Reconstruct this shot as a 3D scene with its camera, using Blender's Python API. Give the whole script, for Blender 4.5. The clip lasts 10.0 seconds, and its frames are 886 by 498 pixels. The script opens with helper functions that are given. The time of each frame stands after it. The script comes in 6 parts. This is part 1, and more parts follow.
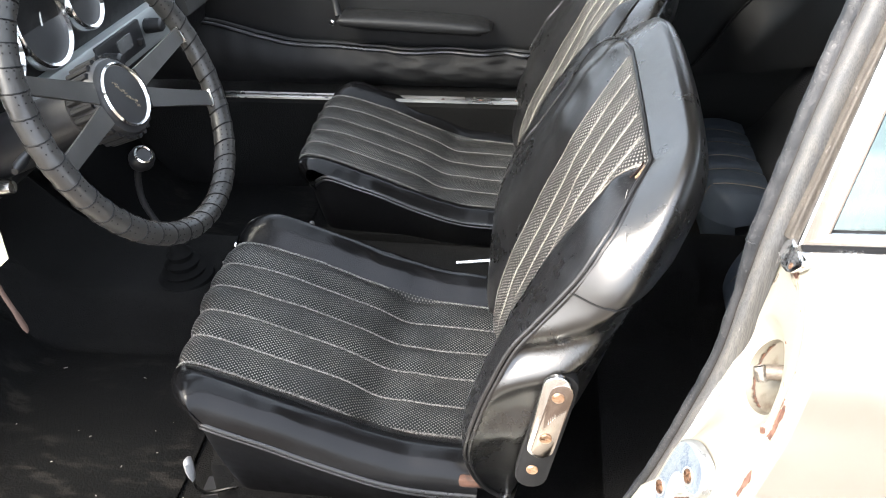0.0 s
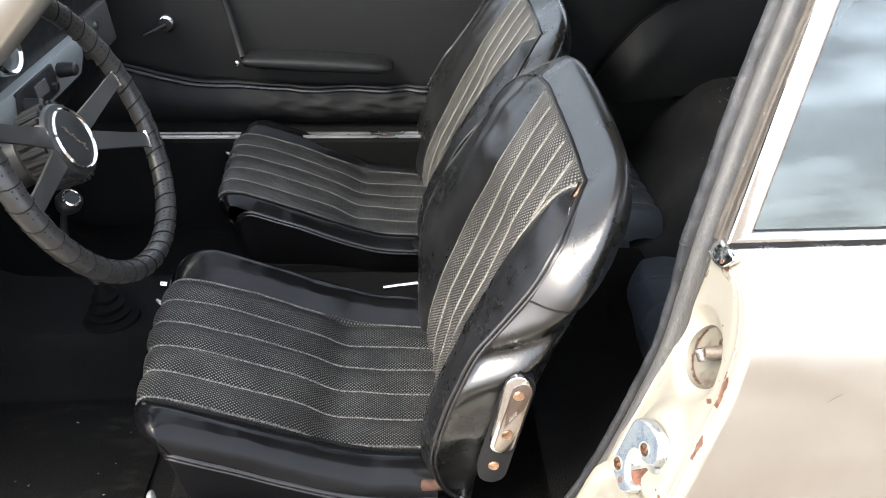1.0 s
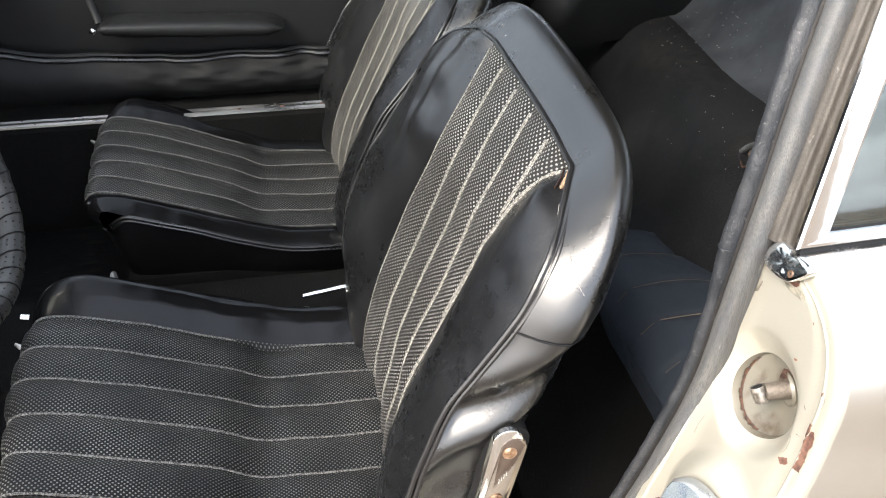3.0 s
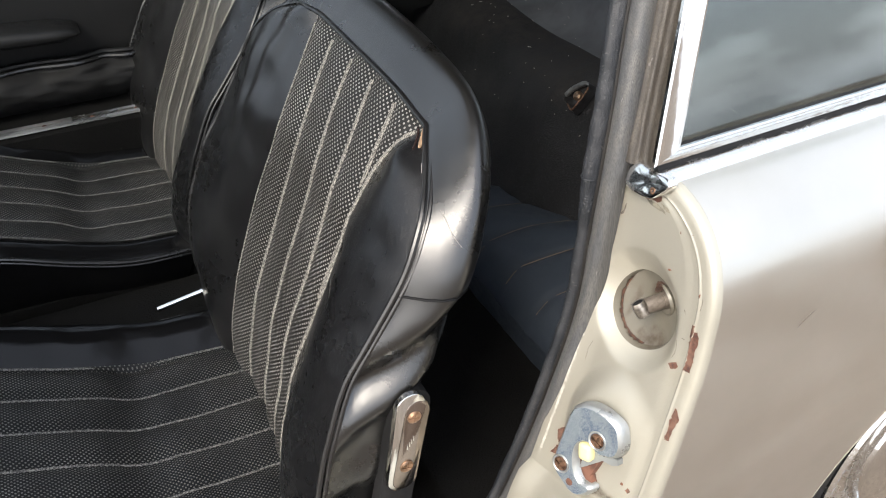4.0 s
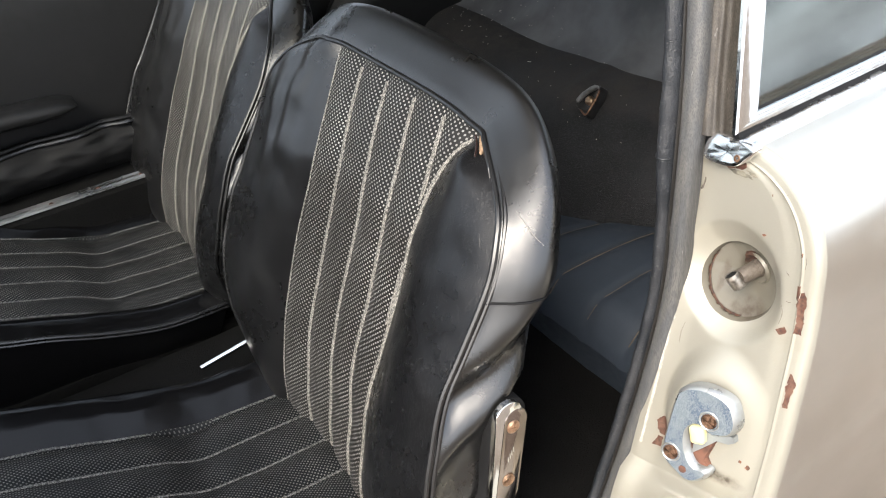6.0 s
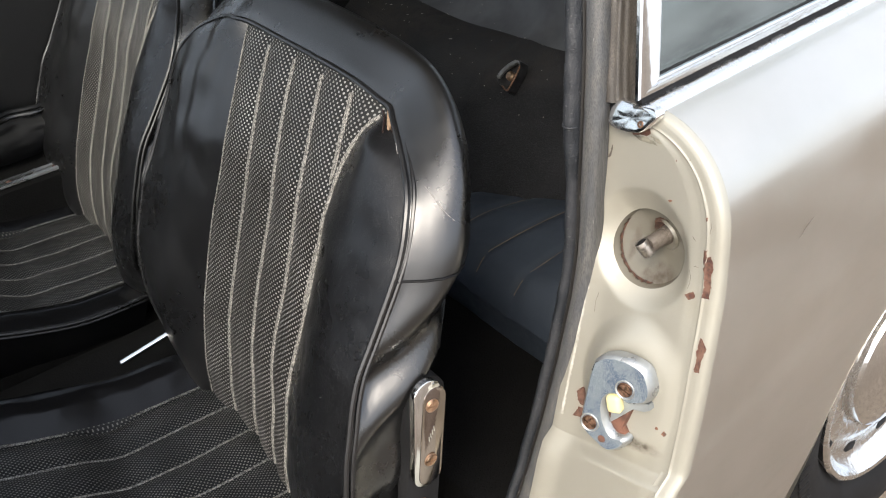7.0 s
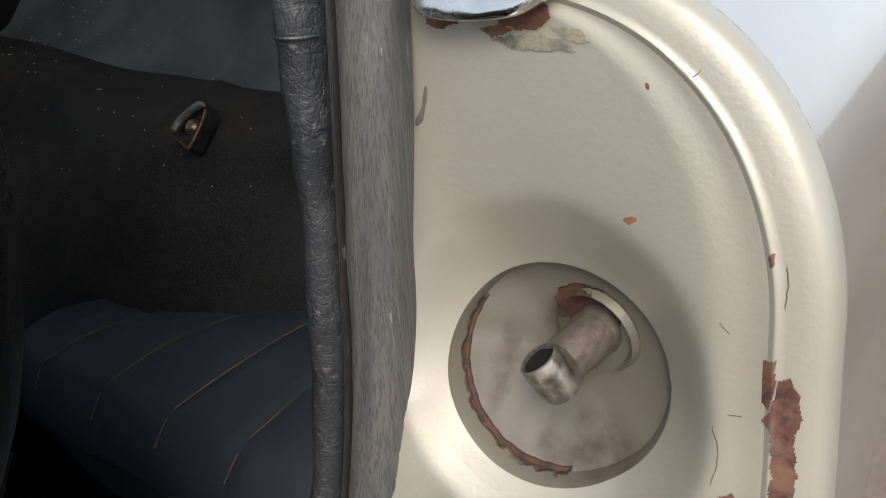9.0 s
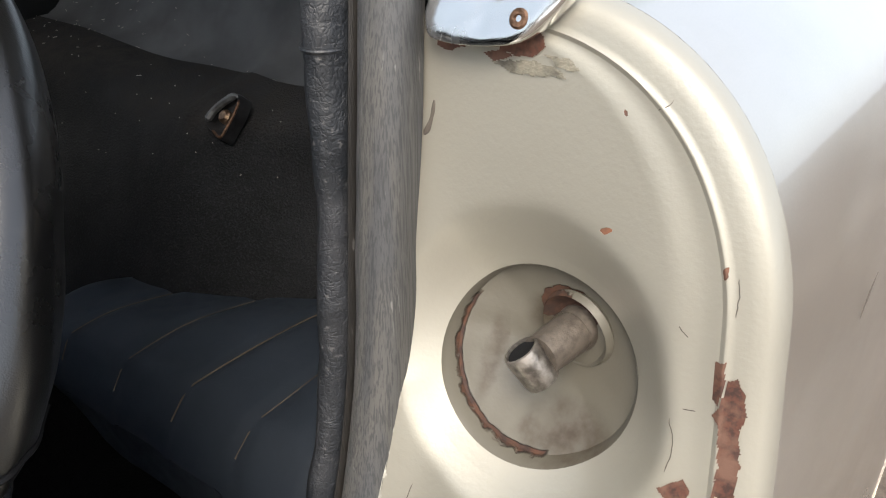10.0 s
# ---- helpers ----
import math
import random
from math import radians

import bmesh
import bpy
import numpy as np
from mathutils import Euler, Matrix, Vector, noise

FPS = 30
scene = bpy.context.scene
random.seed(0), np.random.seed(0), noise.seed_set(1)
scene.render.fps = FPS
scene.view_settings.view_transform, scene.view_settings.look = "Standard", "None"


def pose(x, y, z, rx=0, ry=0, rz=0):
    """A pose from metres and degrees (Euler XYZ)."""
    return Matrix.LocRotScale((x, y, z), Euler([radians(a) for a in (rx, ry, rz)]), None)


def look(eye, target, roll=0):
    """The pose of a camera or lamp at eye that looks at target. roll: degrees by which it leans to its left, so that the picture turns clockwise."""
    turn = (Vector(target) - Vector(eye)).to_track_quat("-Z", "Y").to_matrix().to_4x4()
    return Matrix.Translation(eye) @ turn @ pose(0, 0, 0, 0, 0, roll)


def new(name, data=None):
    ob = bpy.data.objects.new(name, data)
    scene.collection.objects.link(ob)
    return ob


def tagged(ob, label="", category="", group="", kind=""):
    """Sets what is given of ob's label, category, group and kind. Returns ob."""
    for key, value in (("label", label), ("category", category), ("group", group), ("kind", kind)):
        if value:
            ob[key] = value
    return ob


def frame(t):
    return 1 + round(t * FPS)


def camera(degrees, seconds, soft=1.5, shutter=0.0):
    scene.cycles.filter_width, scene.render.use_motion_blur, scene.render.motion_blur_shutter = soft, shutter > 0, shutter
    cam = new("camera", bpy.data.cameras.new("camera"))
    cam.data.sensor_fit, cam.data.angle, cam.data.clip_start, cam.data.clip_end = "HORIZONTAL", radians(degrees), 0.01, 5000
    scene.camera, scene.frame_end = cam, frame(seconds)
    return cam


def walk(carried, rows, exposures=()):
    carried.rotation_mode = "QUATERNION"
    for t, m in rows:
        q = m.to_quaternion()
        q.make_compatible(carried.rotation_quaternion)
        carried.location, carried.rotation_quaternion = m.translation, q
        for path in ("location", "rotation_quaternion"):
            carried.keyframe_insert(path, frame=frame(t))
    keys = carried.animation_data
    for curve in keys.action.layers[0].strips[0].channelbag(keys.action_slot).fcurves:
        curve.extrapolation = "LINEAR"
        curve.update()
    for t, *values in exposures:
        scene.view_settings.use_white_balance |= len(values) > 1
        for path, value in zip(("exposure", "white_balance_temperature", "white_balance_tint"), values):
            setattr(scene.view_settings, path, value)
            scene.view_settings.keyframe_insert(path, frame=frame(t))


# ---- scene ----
cam = camera(56.4, 10.0, soft=1.1)
PATH = [
    (0, (0.032, 0.031, 1.191), (-0.184, 1.699, 0.109), -1.3),
    (0.5, (-0.053, -0.035, 1.213), (-0.027, 1.668, 0.165), 0.1),
    (1, (-0.077, -0.057, 1.225), (0.037, 1.663, 0.212), 1.3),
    (1.5, (-0.065, -0.019, 1.217), (0.028, 1.698, 0.195), 0.7),
    (2, (-0.05, 0.075, 1.185), (0.02, 1.752, 0.098), 0.8),
    (2.2, (-0.046, 0.108, 1.174), (0.024, 1.782, 0.083), 0.9),
    (3.3, (-0.132, 0.198, 1.152), (0.366, 1.767, 0.017), 2.1),
    (3.5, (-0.139, 0.179, 1.151), (0.431, 1.707, -0.007), 3.1),
    (4, (-0.142, 0.199, 1.138), (0.583, 1.673, -0.003), -1.1),
    (4.5, (-0.147, 0.221, 1.142), (0.69, 1.625, -0.011), -6.6),
    (5, (-0.169, 0.244, 1.121), (0.724, 1.634, -0.006), -5.3),
    (5.2, (-0.192, 0.244, 1.119), (0.682, 1.67, 0.023), -5.5),
    (6.3, (-0.226, 0.235, 1.102), (0.576, 1.73, 0.043), -7.8),
    (6.5, (-0.211, 0.236, 1.095), (0.621, 1.7, 0.016), -7.7),
    (7, (-0.197, 0.228, 1.096), (0.705, 1.631, -0.009), -7.5),
    (7.5, (-0.176, 0.25, 1.091), (0.795, 1.616, -0.001), -9.1),
    (8, (-0.069, 0.395, 0.96), (1.103, 1.674, -0.035), -7.5),
    (8.5, (0.034, 0.49, 0.878), (1.409, 1.608, -0.051), -4.3),
    (9, (0.061, 0.512, 0.846), (1.529, 1.54, -0.042), -2.3),
    (9.5, (0.063, 0.511, 0.836), (1.547, 1.536, -0.027), -1.1),
    (10, (0.046, 0.492, 0.857), (1.481, 1.566, -0.031), 0.3),
]
walk(cam, [(t, look(eye, target, roll)) for t, eye, target, roll in PATH], exposures=[(0, 2.96), (1, 2.46), (2, 2.36), (3.5, 2.31), (3.9, 1.73), (4.5, 1.33), (5, 1.03), (5.3, 1.13), (6.4, 2.08), (6.7, 1.78), (7, 1.48), (7.5, 1.33), (8, 1.13), (8.5, 0.93), (9, 0.88), (10, 1.23)])

# ---- light ----
world = bpy.data.worlds.new("sky")
scene.world = world
world.use_nodes = True
wn = world.node_tree
sky = wn.nodes.new("ShaderNodeTexSky")
sky.sky_type, sky.sun_disc = "NISHITA", False
sky.sun_elevation, sky.sun_rotation = radians(45), radians(233)
sky.air_density, sky.dust_density, sky.ozone_density = 1.0, 4.0, 1.0
back = wn.nodes["Background"]
haze = wn.nodes.new("ShaderNodeMix")
haze.data_type = "RGBA"
haze.inputs[0].default_value = 0.5
wn.links.new(sky.outputs[0], haze.inputs[6])
haze.inputs[7].default_value = (7.45, 7.9, 8.75, 1.0)  # thin white cloud over the whole sky
wn.links.new(haze.outputs[2], back.inputs[0])
back.inputs[1].default_value = 0.12

sun = new("sun", bpy.data.lights.new("sun", "SUN"))
sun.data.energy, sun.data.angle, sun.data.color = 1.35, radians(28), (1.0, 0.93, 0.82)
sun.matrix_world = look((-2.9, -2.2, 3.6), (0.0, 0.0, 0.0))


# ---- small tools ----
def lerp_table(table, v):
    """Value at v of a table of (position, value) pairs."""
    return float(np.interp(v, [p for p, _ in table], [q for _, q in table]))


def spread(lo, hi, n):
    return [lo + (hi - lo) * k / n for k in range(n + 1)]


def smooth(a, b, v):
    t = min(1.0, max(0.0, (v - a) / (b - a)))
    return t * t * (3 - 2 * t)


def curve(pts, n):
    """n points evenly spaced along a smooth line through pts."""
    P = [np.array(p, float) for p in pts]
    P = [2 * P[0] - P[1]] + P + [2 * P[-1] - P[-2]]
    out = []
    for i in range(1, len(P) - 2):
        for k in range(16):
            t = k / 16
            out.append(0.5 * (2 * P[i] + (P[i + 1] - P[i - 1]) * t
                              + (2 * P[i - 1] - 5 * P[i] + 4 * P[i + 1] - P[i + 2]) * t * t
                              + (3 * P[i] - P[i - 1] - 3 * P[i + 1] + P[i + 2]) * t ** 3))
    out.append(P[-2])
    out = np.array(out)
    s = np.concatenate([[0], np.cumsum(np.linalg.norm(np.diff(out, axis=0), axis=1))])
    w = np.linspace(0, s[-1], n)
    return np.stack([np.interp(w, s, out[:, k]) for k in range(out.shape[1])], axis=1)


def grid(fn, us, vs, close_u=False):
    """A sheet of points fn(u, v)."""
    us, vs = list(us), list(vs)
    V = [tuple(fn(u, v)) for u in us for v in vs]
    n, m = len(us), len(vs)
    F = []
    for i in range(n if close_u else n - 1):
        for j in range(m - 1):
            k = (i + 1) % n
            F.append((i * m + j, k * m + j, k * m + j + 1, i * m + j + 1))
    return V, F


def rings(loops, caps=True, closed=True):
    """A skin over loops of points of one length."""
    n = len(loops[0])
    V = [tuple(p) for lp in loops for p in lp]
    F = []
    for i in range(len(loops) - 1):
        for j in range(n if closed else n - 1):
            k = (j + 1) % n
            F.append((i * n + j, i * n + k, (i + 1) * n + k, (i + 1) * n + j))
    if caps:
        F.append(tuple(range(n))[::-1])
        F.append(tuple(range((len(loops) - 1) * n, len(loops) * n)))
    return V, F


def tube(pts, r, n=8, closed=False, flat=1.0):
    """A round bar along pts; r a number or one a point."""
    P = np.array(pts, float)
    m = len(P)
    R = np.full(m, r) if np.isscalar(r) else np.array(r)
    T = np.roll(P, -1, 0) - np.roll(P, 1, 0) if closed else np.gradient(P, axis=0)
    T /= np.linalg.norm(T, axis=1)[:, None] + 1e-12
    up = np.array([0.0, 0.0, 1.0]) if abs(T[0][2]) < 0.9 else np.array([1.0, 0.0, 0.0])
    loops = []
    for i in range(m):
        up = up - T[i] * (up @ T[i])
        up = up / np.linalg.norm(up)
        side = np.cross(T[i], up)
        loops.append([P[i] + R[i] * (math.cos(a) * side + flat * math.sin(a) * up)
                      for a in (2 * math.pi * k / n for k in range(n))])
    if closed:
        V, F = rings(loops, caps=False)
        b = (m - 1) * n
        F += [(b + j, b + (j + 1) % n, (j + 1) % n, j) for j in range(n)]
        return V, F
    return rings(loops)


def lathe(profile, origin, axis, n=32, cap=True):
    """A turned shape: (radius, height) along axis from origin."""
    a = Vector(axis).normalized()
    e1 = a.orthogonal().normalized()
    e2 = a.cross(e1)
    o = Vector(origin)
    loops = [[tuple(o + a * h + (e1 * math.cos(t) + e2 * math.sin(t)) * r)
              for t in (2 * math.pi * k / n for k in range(n))] for r, h in profile]
    return rings(loops, caps=cap)


def rbox(centre, size, bevel=0.004, turn=None, seg=2):
    """A box with rounded edges."""
    bm = bmesh.new()
    bmesh.ops.create_cube(bm, size=1.0)
    for v in bm.verts:
        v.co = Vector((v.co.x * size[0], v.co.y * size[1], v.co.z * size[2]))
    if bevel:
        bmesh.ops.bevel(bm, geom=bm.edges[:], offset=bevel, segments=seg, affect="EDGES", profile=0.6)
    m = Matrix.Translation(centre) @ (turn if turn is not None else Matrix())
    bm.verts.index_update()
    out = [tuple(m @ v.co) for v in bm.verts], [tuple(v.index for v in f.verts) for f in bm.faces]
    bm.free()
    return out


def slab(outline, y0, y1, axis="y"):
    """A plate: a flat outline pushed from y0 to y1 along an axis."""
    def at(p, d):
        return {"y": (p[0], d, p[1]), "x": (d, p[0], p[1]), "z": (p[0], p[1], d)}[axis]
    return rings([[at(p, y0) for p in outline], [at(p, y1) for p in outline]])


def join(*geos):
    V, F = [], []
    for v, f in geos:
        b = len(V)
        V += list(v)
        F += [tuple(i + b for i in q) for q in f]
    return V, F


def wrinkle(p, scale, seed=0.0):
    return noise.noise(Vector((p[0] * scale + seed, p[1] * scale, p[2] * scale)))


def thing(name, at, label, category, group="", kind=""):
    ob = new(name)
    ob.location = at
    ob.empty_display_size = 0.05
    return tagged(ob, label, category, group, kind)


def where(ob):
    p = Vector(ob.location)
    while ob.parent:
        ob = ob.parent
        p += Vector(ob.location)
    return p


def part(name, geo, material, parent=None, label="", flat_shade=False, angle=40):
    """One mesh, in world places, as a part of its parent."""
    me = bpy.data.meshes.new(name)
    off = where(parent) if parent else Vector()
    me.from_pydata([tuple(Vector(p) - off) for p in geo[0]], [], [tuple(f) for f in geo[1]])
    me.validate()
    bm = bmesh.new()
    bm.from_mesh(me)
    bmesh.ops.recalc_face_normals(bm, faces=bm.faces[:])
    limit = radians(angle)
    for f in bm.faces:
        f.smooth = not flat_shade
    for e in bm.edges:
        e.smooth = not (len(e.link_faces) == 2 and e.calc_face_angle(0) > limit)
    bm.to_mesh(me)
    bm.free()
    me.materials.append(material)
    ob = new(name, me)
    if parent:
        ob.parent = parent
    return tagged(ob, label)


# ---- materials ----
class Nodes:
    """Short hand for a node material."""

    def __init__(self, name, base=(0.5, 0.5, 0.5), rough=0.5, metal=0.0, spec=0.5, coat=0.0, coat_rough=0.05):
        self.mat = bpy.data.materials.new(name)
        self.mat.use_nodes = True
        self.nt = self.mat.node_tree
        self.b = self.nt.nodes["Principled BSDF"]
        self.set("Base Color", (*base, 1))
        self.set("Roughness", rough)
        self.set("Metallic", metal)
        self.set("Specular IOR Level", spec)
        self.set("Coat Weight", coat)
        self.set("Coat Roughness", coat_rough)
        self.coord = self.nt.nodes.new("ShaderNodeTexCoord").outputs["Object"]
        self.height = None

    def set(self, key, value):
        self.b.inputs[key].default_value = value

    def link(self, a, b):
        self.nt.links.new(a, b)

    def node(self, kind, **inputs):
        n = self.nt.nodes.new("ShaderNode" + kind)
        for k, v in inputs.items():
            key = int(k[1:]) if k[0] == "i" and k[1:].isdigit() else k
            if hasattr(v, "links"):
                self.link(v, n.inputs[key])
            else:
                n.inputs[key].default_value = v
        return n

    def stretch(self, sx, sy, sz):
        n = self.node("Mapping", Vector=self.coord)
        n.inputs["Scale"].default_value = (sx, sy, sz)
        return n.outputs[0]

    def noise(self, scale, detail=3.0, rough=0.55, vec=None, distort=0.0):
        n = self.node("TexNoise", Vector=vec if vec is not None else self.coord, Scale=scale, Detail=detail, Roughness=rough, Distortion=distort)
        return n.outputs[0]

    def cells(self, scale, vec=None, feature="F1"):
        n = self.nt.nodes.new("ShaderNodeTexVoronoi")
        n.feature = feature
        self.link(vec if vec is not None else self.coord, n.inputs["Vector"])
        n.inputs["Scale"].default_value = scale
        return n.outputs["Distance"]

    def math(self, op, a, b=0.0, c=0.0):
        n = self.nt.nodes.new("ShaderNodeMath")
        n.operation = op
        for i, v in enumerate((a, b, c)):
            if hasattr(v, "links"):
                self.link(v, n.inputs[i])
            else:
                n.inputs[i].default_value = v
        return n.outputs[0]

    def ramp(self, v, lo, hi, a=0.0, b=1.0):
        n = self.node("MapRange", Value=v, **{"From Min": lo, "From Max": hi, "To Min": a, "To Max": b})
        n.interpolation_type = "SMOOTHSTEP"
        return n.outputs[0]

    def mix(self, fac, a, b):
        n = self.nt.nodes.new("ShaderNodeMix")
        n.data_type = "RGBA"
        for key, v in ((0, fac), (6, a), (7, b)):
            if hasattr(v, "links"):
                self.link(v, n.inputs[key])
            else:
                n.inputs[key].default_value = v if key == 0 else (*v, 1)
        return n.outputs[2]

    def colour(self, sock):
        self.link(sock, self.b.inputs["Base Color"])

    def rough(self, sock):
        self.link(sock, self.b.inputs["Roughness"])

    def swirl(self, scale, amount):
        """The object's own coordinates, pushed about by a noise."""
        n = self.node("TexNoise", Vector=self.coord, Scale=scale, Detail=3.0)
        v = self.node("VectorMath", i0=n.outputs[1], i1=(amount, amount, amount))
        v.operation = "MULTIPLY"
        return self.node("VectorMath", i0=self.coord, i1=v.outputs[0]).outputs[0]

    def bump(self, sock, dist, strength=1.0):
        n = self.node("Bump", Height=sock, Distance=dist, Strength=strength)
        if self.height is not None:
            self.link(self.height, n.inputs["Normal"])
        self.height = n.outputs[0]
        self.link(self.height, self.b.inputs["Normal"])

    def xyz(self):
        n = self.node("SeparateXYZ", Vector=self.coord)
        return n.outputs


def leather(name, base, worn, rough=0.27, spec=0.5, grain=1.0, vary=1.0, coat=0.0, craze=0.0):
    m = Nodes(name, base, rough, spec=spec, coat=coat, coat_rough=0.2)
    big = m.noise(9, 4)
    fine = m.noise(70, 5)
    tone = m.mix(m.ramp(big, 0.52, 0.75, 0, 0.6), base, worn)
    if craze:
        # a net of pale hairline cracks in patches, and long creases
        net = m.math("MAXIMUM", m.ramp(m.cells(240, m.swirl(60, 0.008), "DISTANCE_TO_EDGE"), 0.035, 0.0), m.ramp(m.cells(140, m.swirl(40, 0.015), "DISTANCE_TO_EDGE"), 0.022, 0.0))
        net = m.math("MULTIPLY", net, m.ramp(m.noise(120, 3), 0.32, 0.5))
        net = m.math("MULTIPLY", net, m.ramp(m.noise(11, 3), 0.43, 0.58))
        crease = m.math("MULTIPLY", m.ramp(m.noise(1.0, 3, vec=m.stretch(170, 210, 7)), 0.56, 0.62), m.ramp(m.noise(1.0, 3, vec=m.stretch(170, 210, 7)), 0.68, 0.62))
        tone = m.mix(m.math("MULTIPLY", m.math("MAXIMUM", net, m.math("MULTIPLY", crease, 0.5)), craze), tone, (0.055, 0.055, 0.056))
        m.bump(net, 0.0003, 0.4)
        m.bump(crease, -0.0006, 0.2)
    m.colour(tone)
    m.rough(m.math("ADD", m.ramp(big, 0.3, 0.7, rough - 0.05 * vary, rough + 0.07 * vary), m.ramp(fine, 0.35, 0.75, -0.02 * vary, 0.07 * vary)))
    m.bump(m.cells(1700), 0.0002, 0.22 * grain)
    crack = m.ramp(m.cells(290, m.swirl(30, 0.02), "DISTANCE_TO_EDGE"), 0.0, 0.05)
    m.bump(m.math("MULTIPLY", m.math("SUBTRACT", 1.0, crack), m.ramp(big, 0.47, 0.62)), -0.0003, 0.12 * grain)
    m.bump(m.noise(17, 2), 0.004, 0.12 * vary)
    return m.mat


def weave(name, across, along, pale, p, q, ground=(0.008, 0.008, 0.009)):
    """Woven vinyl: staggered pale dashes along two of the object's own axes."""
    m = Nodes(name, (0.02, 0.02, 0.02), 0.5, spec=0.25)
    ax = m.xyz()
    sway = m.math("MULTIPLY", m.noise(20, 2), 0.0018)
    a = m.math("COSINE", m.math("MULTIPLY", m.math("ADD", ax[across], sway), 2 * math.pi / p))
    b = m.math("COSINE", m.math("MULTIPLY", m.math("ADD", ax[along], sway), 2 * math.pi / q))
    pat = m.ramp(m.math("MULTIPLY", a, b), 0.36, 0.62)
    dirt = m.noise(14, 4)
    wear = m.ramp(m.noise(5, 3), 0.35, 0.7, 0.6, 1.0)
    m.colour(m.mix(m.math("MULTIPLY", m.math("MULTIPLY", pat, wear), m.ramp(dirt, 0.3, 0.75, 0.5, 1.0)), ground, (pale, pale * 0.965, pale * 0.90)))
    m.rough(m.ramp(pat, 0, 1, 0.5, 0.36))
    m.bump(pat, 0.0010, 0.7)
    m.bump(m.noise(22, 3), 0.003, 0.3)
    return m.mat


def carpet(name, base, rough=0.95, lit_dust=None):
    m = Nodes(name, base, rough, spec=0.15)
    big = m.noise(5, 5)
    pile = m.noise(420, 3)
    c = m.mix(m.ramp(big, 0.35, 0.7), base, tuple(v * 2.1 for v in base))
    c = m.mix(m.ramp(pile, 0.45, 0.75, 0, 0.45), c, tuple(v * 3 for v in base))
    if lit_dust:
        # upper ledge: brown dust, lightened further for the sky light it catches
        ledge_height = m.math("ADD", m.xyz()[2], m.math("MULTIPLY", m.math("SUBTRACT", m.noise(9, 5), 0.5), 0.10))
        c = m.mix(m.math("MULTIPLY", m.ramp(ledge_height, 0.565, 0.615), m.ramp(m.noise(55, 5), 0.3, 0.7, 0.35, 1.0)), c, lit_dust)
    m.colour(c)
    m.bump(pile, 0.003, 0.9)
    m.bump(big, 0.01, 0.25)
    return m.mat


def chrome(name, base=(0.75, 0.75, 0.74), rough=0.08, pits=0.5):
    m = Nodes(name, base, rough, 1.0)
    d = m.noise(45, 5)
    f = m.noise(300, 3)
    m.rough(m.math("ADD", m.ramp(d, 0.4, 0.75, rough, rough + 0.25 * pits), m.ramp(f, 0.5, 0.8, 0, 0.12 * pits)))
    m.colour(m.mix(m.ramp(d, 0.62, 0.75, 0, 0.6 * pits), base, (0.28, 0.2, 0.13)))
    m.bump(d, 0.0008, 0.25 * pits + 0.05)
    m.bump(m.noise(38, 2), 0.006 * pits * pits, 0.25)
    return m.mat


def plain(name, base, rough=0.5, metal=0.0, grain=300.0, depth=0.0004, vary=0.25, spec=0.5, big=12.0):
    m = Nodes(name, base, rough, metal, spec)
    n1 = m.noise(big, 4)
    n2 = m.noise(grain, 3)
    m.colour(m.mix(m.ramp(n1, 0.3, 0.72), tuple(v * (1 - vary) for v in base), tuple(min(1, v * (1 + vary)) for v in base)))
    m.rough(m.ramp(n1, 0.3, 0.7, max(0.03, rough - 0.08), min(1, rough + 0.1)))
    m.bump(n2, depth, 0.6)
    return m.mat


def worn_rubber(name, base, pale, axis=2, rough=0.6):
    m = Nodes(name, base, rough)
    s = [2000.0, 2000.0, 2000.0]
    s[axis] = 2.0
    streak = m.noise(1.0, 2, vec=m.stretch(*s))
    s = [150.0, 150.0, 150.0]
    s[axis] = 2.0
    wide = m.noise(1.0, 2, vec=m.stretch(*s))
    s = [420.0, 420.0, 420.0]
    s[axis] = 60.0
    fleck = m.noise(1.0, 3, vec=m.stretch(*s))
    blotch = m.noise(26, 4)
    c = m.mix(m.ramp(wide, 0.35, 0.7, 0.15, 0.75), base, pale)
    c = m.mix(m.ramp(streak, 0.46, 0.6, 0, 0.65), c, tuple(v * 0.5 for v in base))
    c = m.mix(m.ramp(blotch, 0.52, 0.72, 0, 0.2), c, tuple(v * 0.55 for v in base))
    c = m.mix(m.math("MULTIPLY", m.ramp(fleck, 0.66, 0.72, 0, 0.5), m.ramp(m.noise(40, 2), 0.45, 0.6)), c, (0.30, 0.29, 0.275))
    m.colour(c)
    m.bump(streak, 0.0006, 0.5)
    m.bump(fleck, 0.0003, 0.3)
    m.bump(blotch, 0.002, 0.15)
    return m.mat


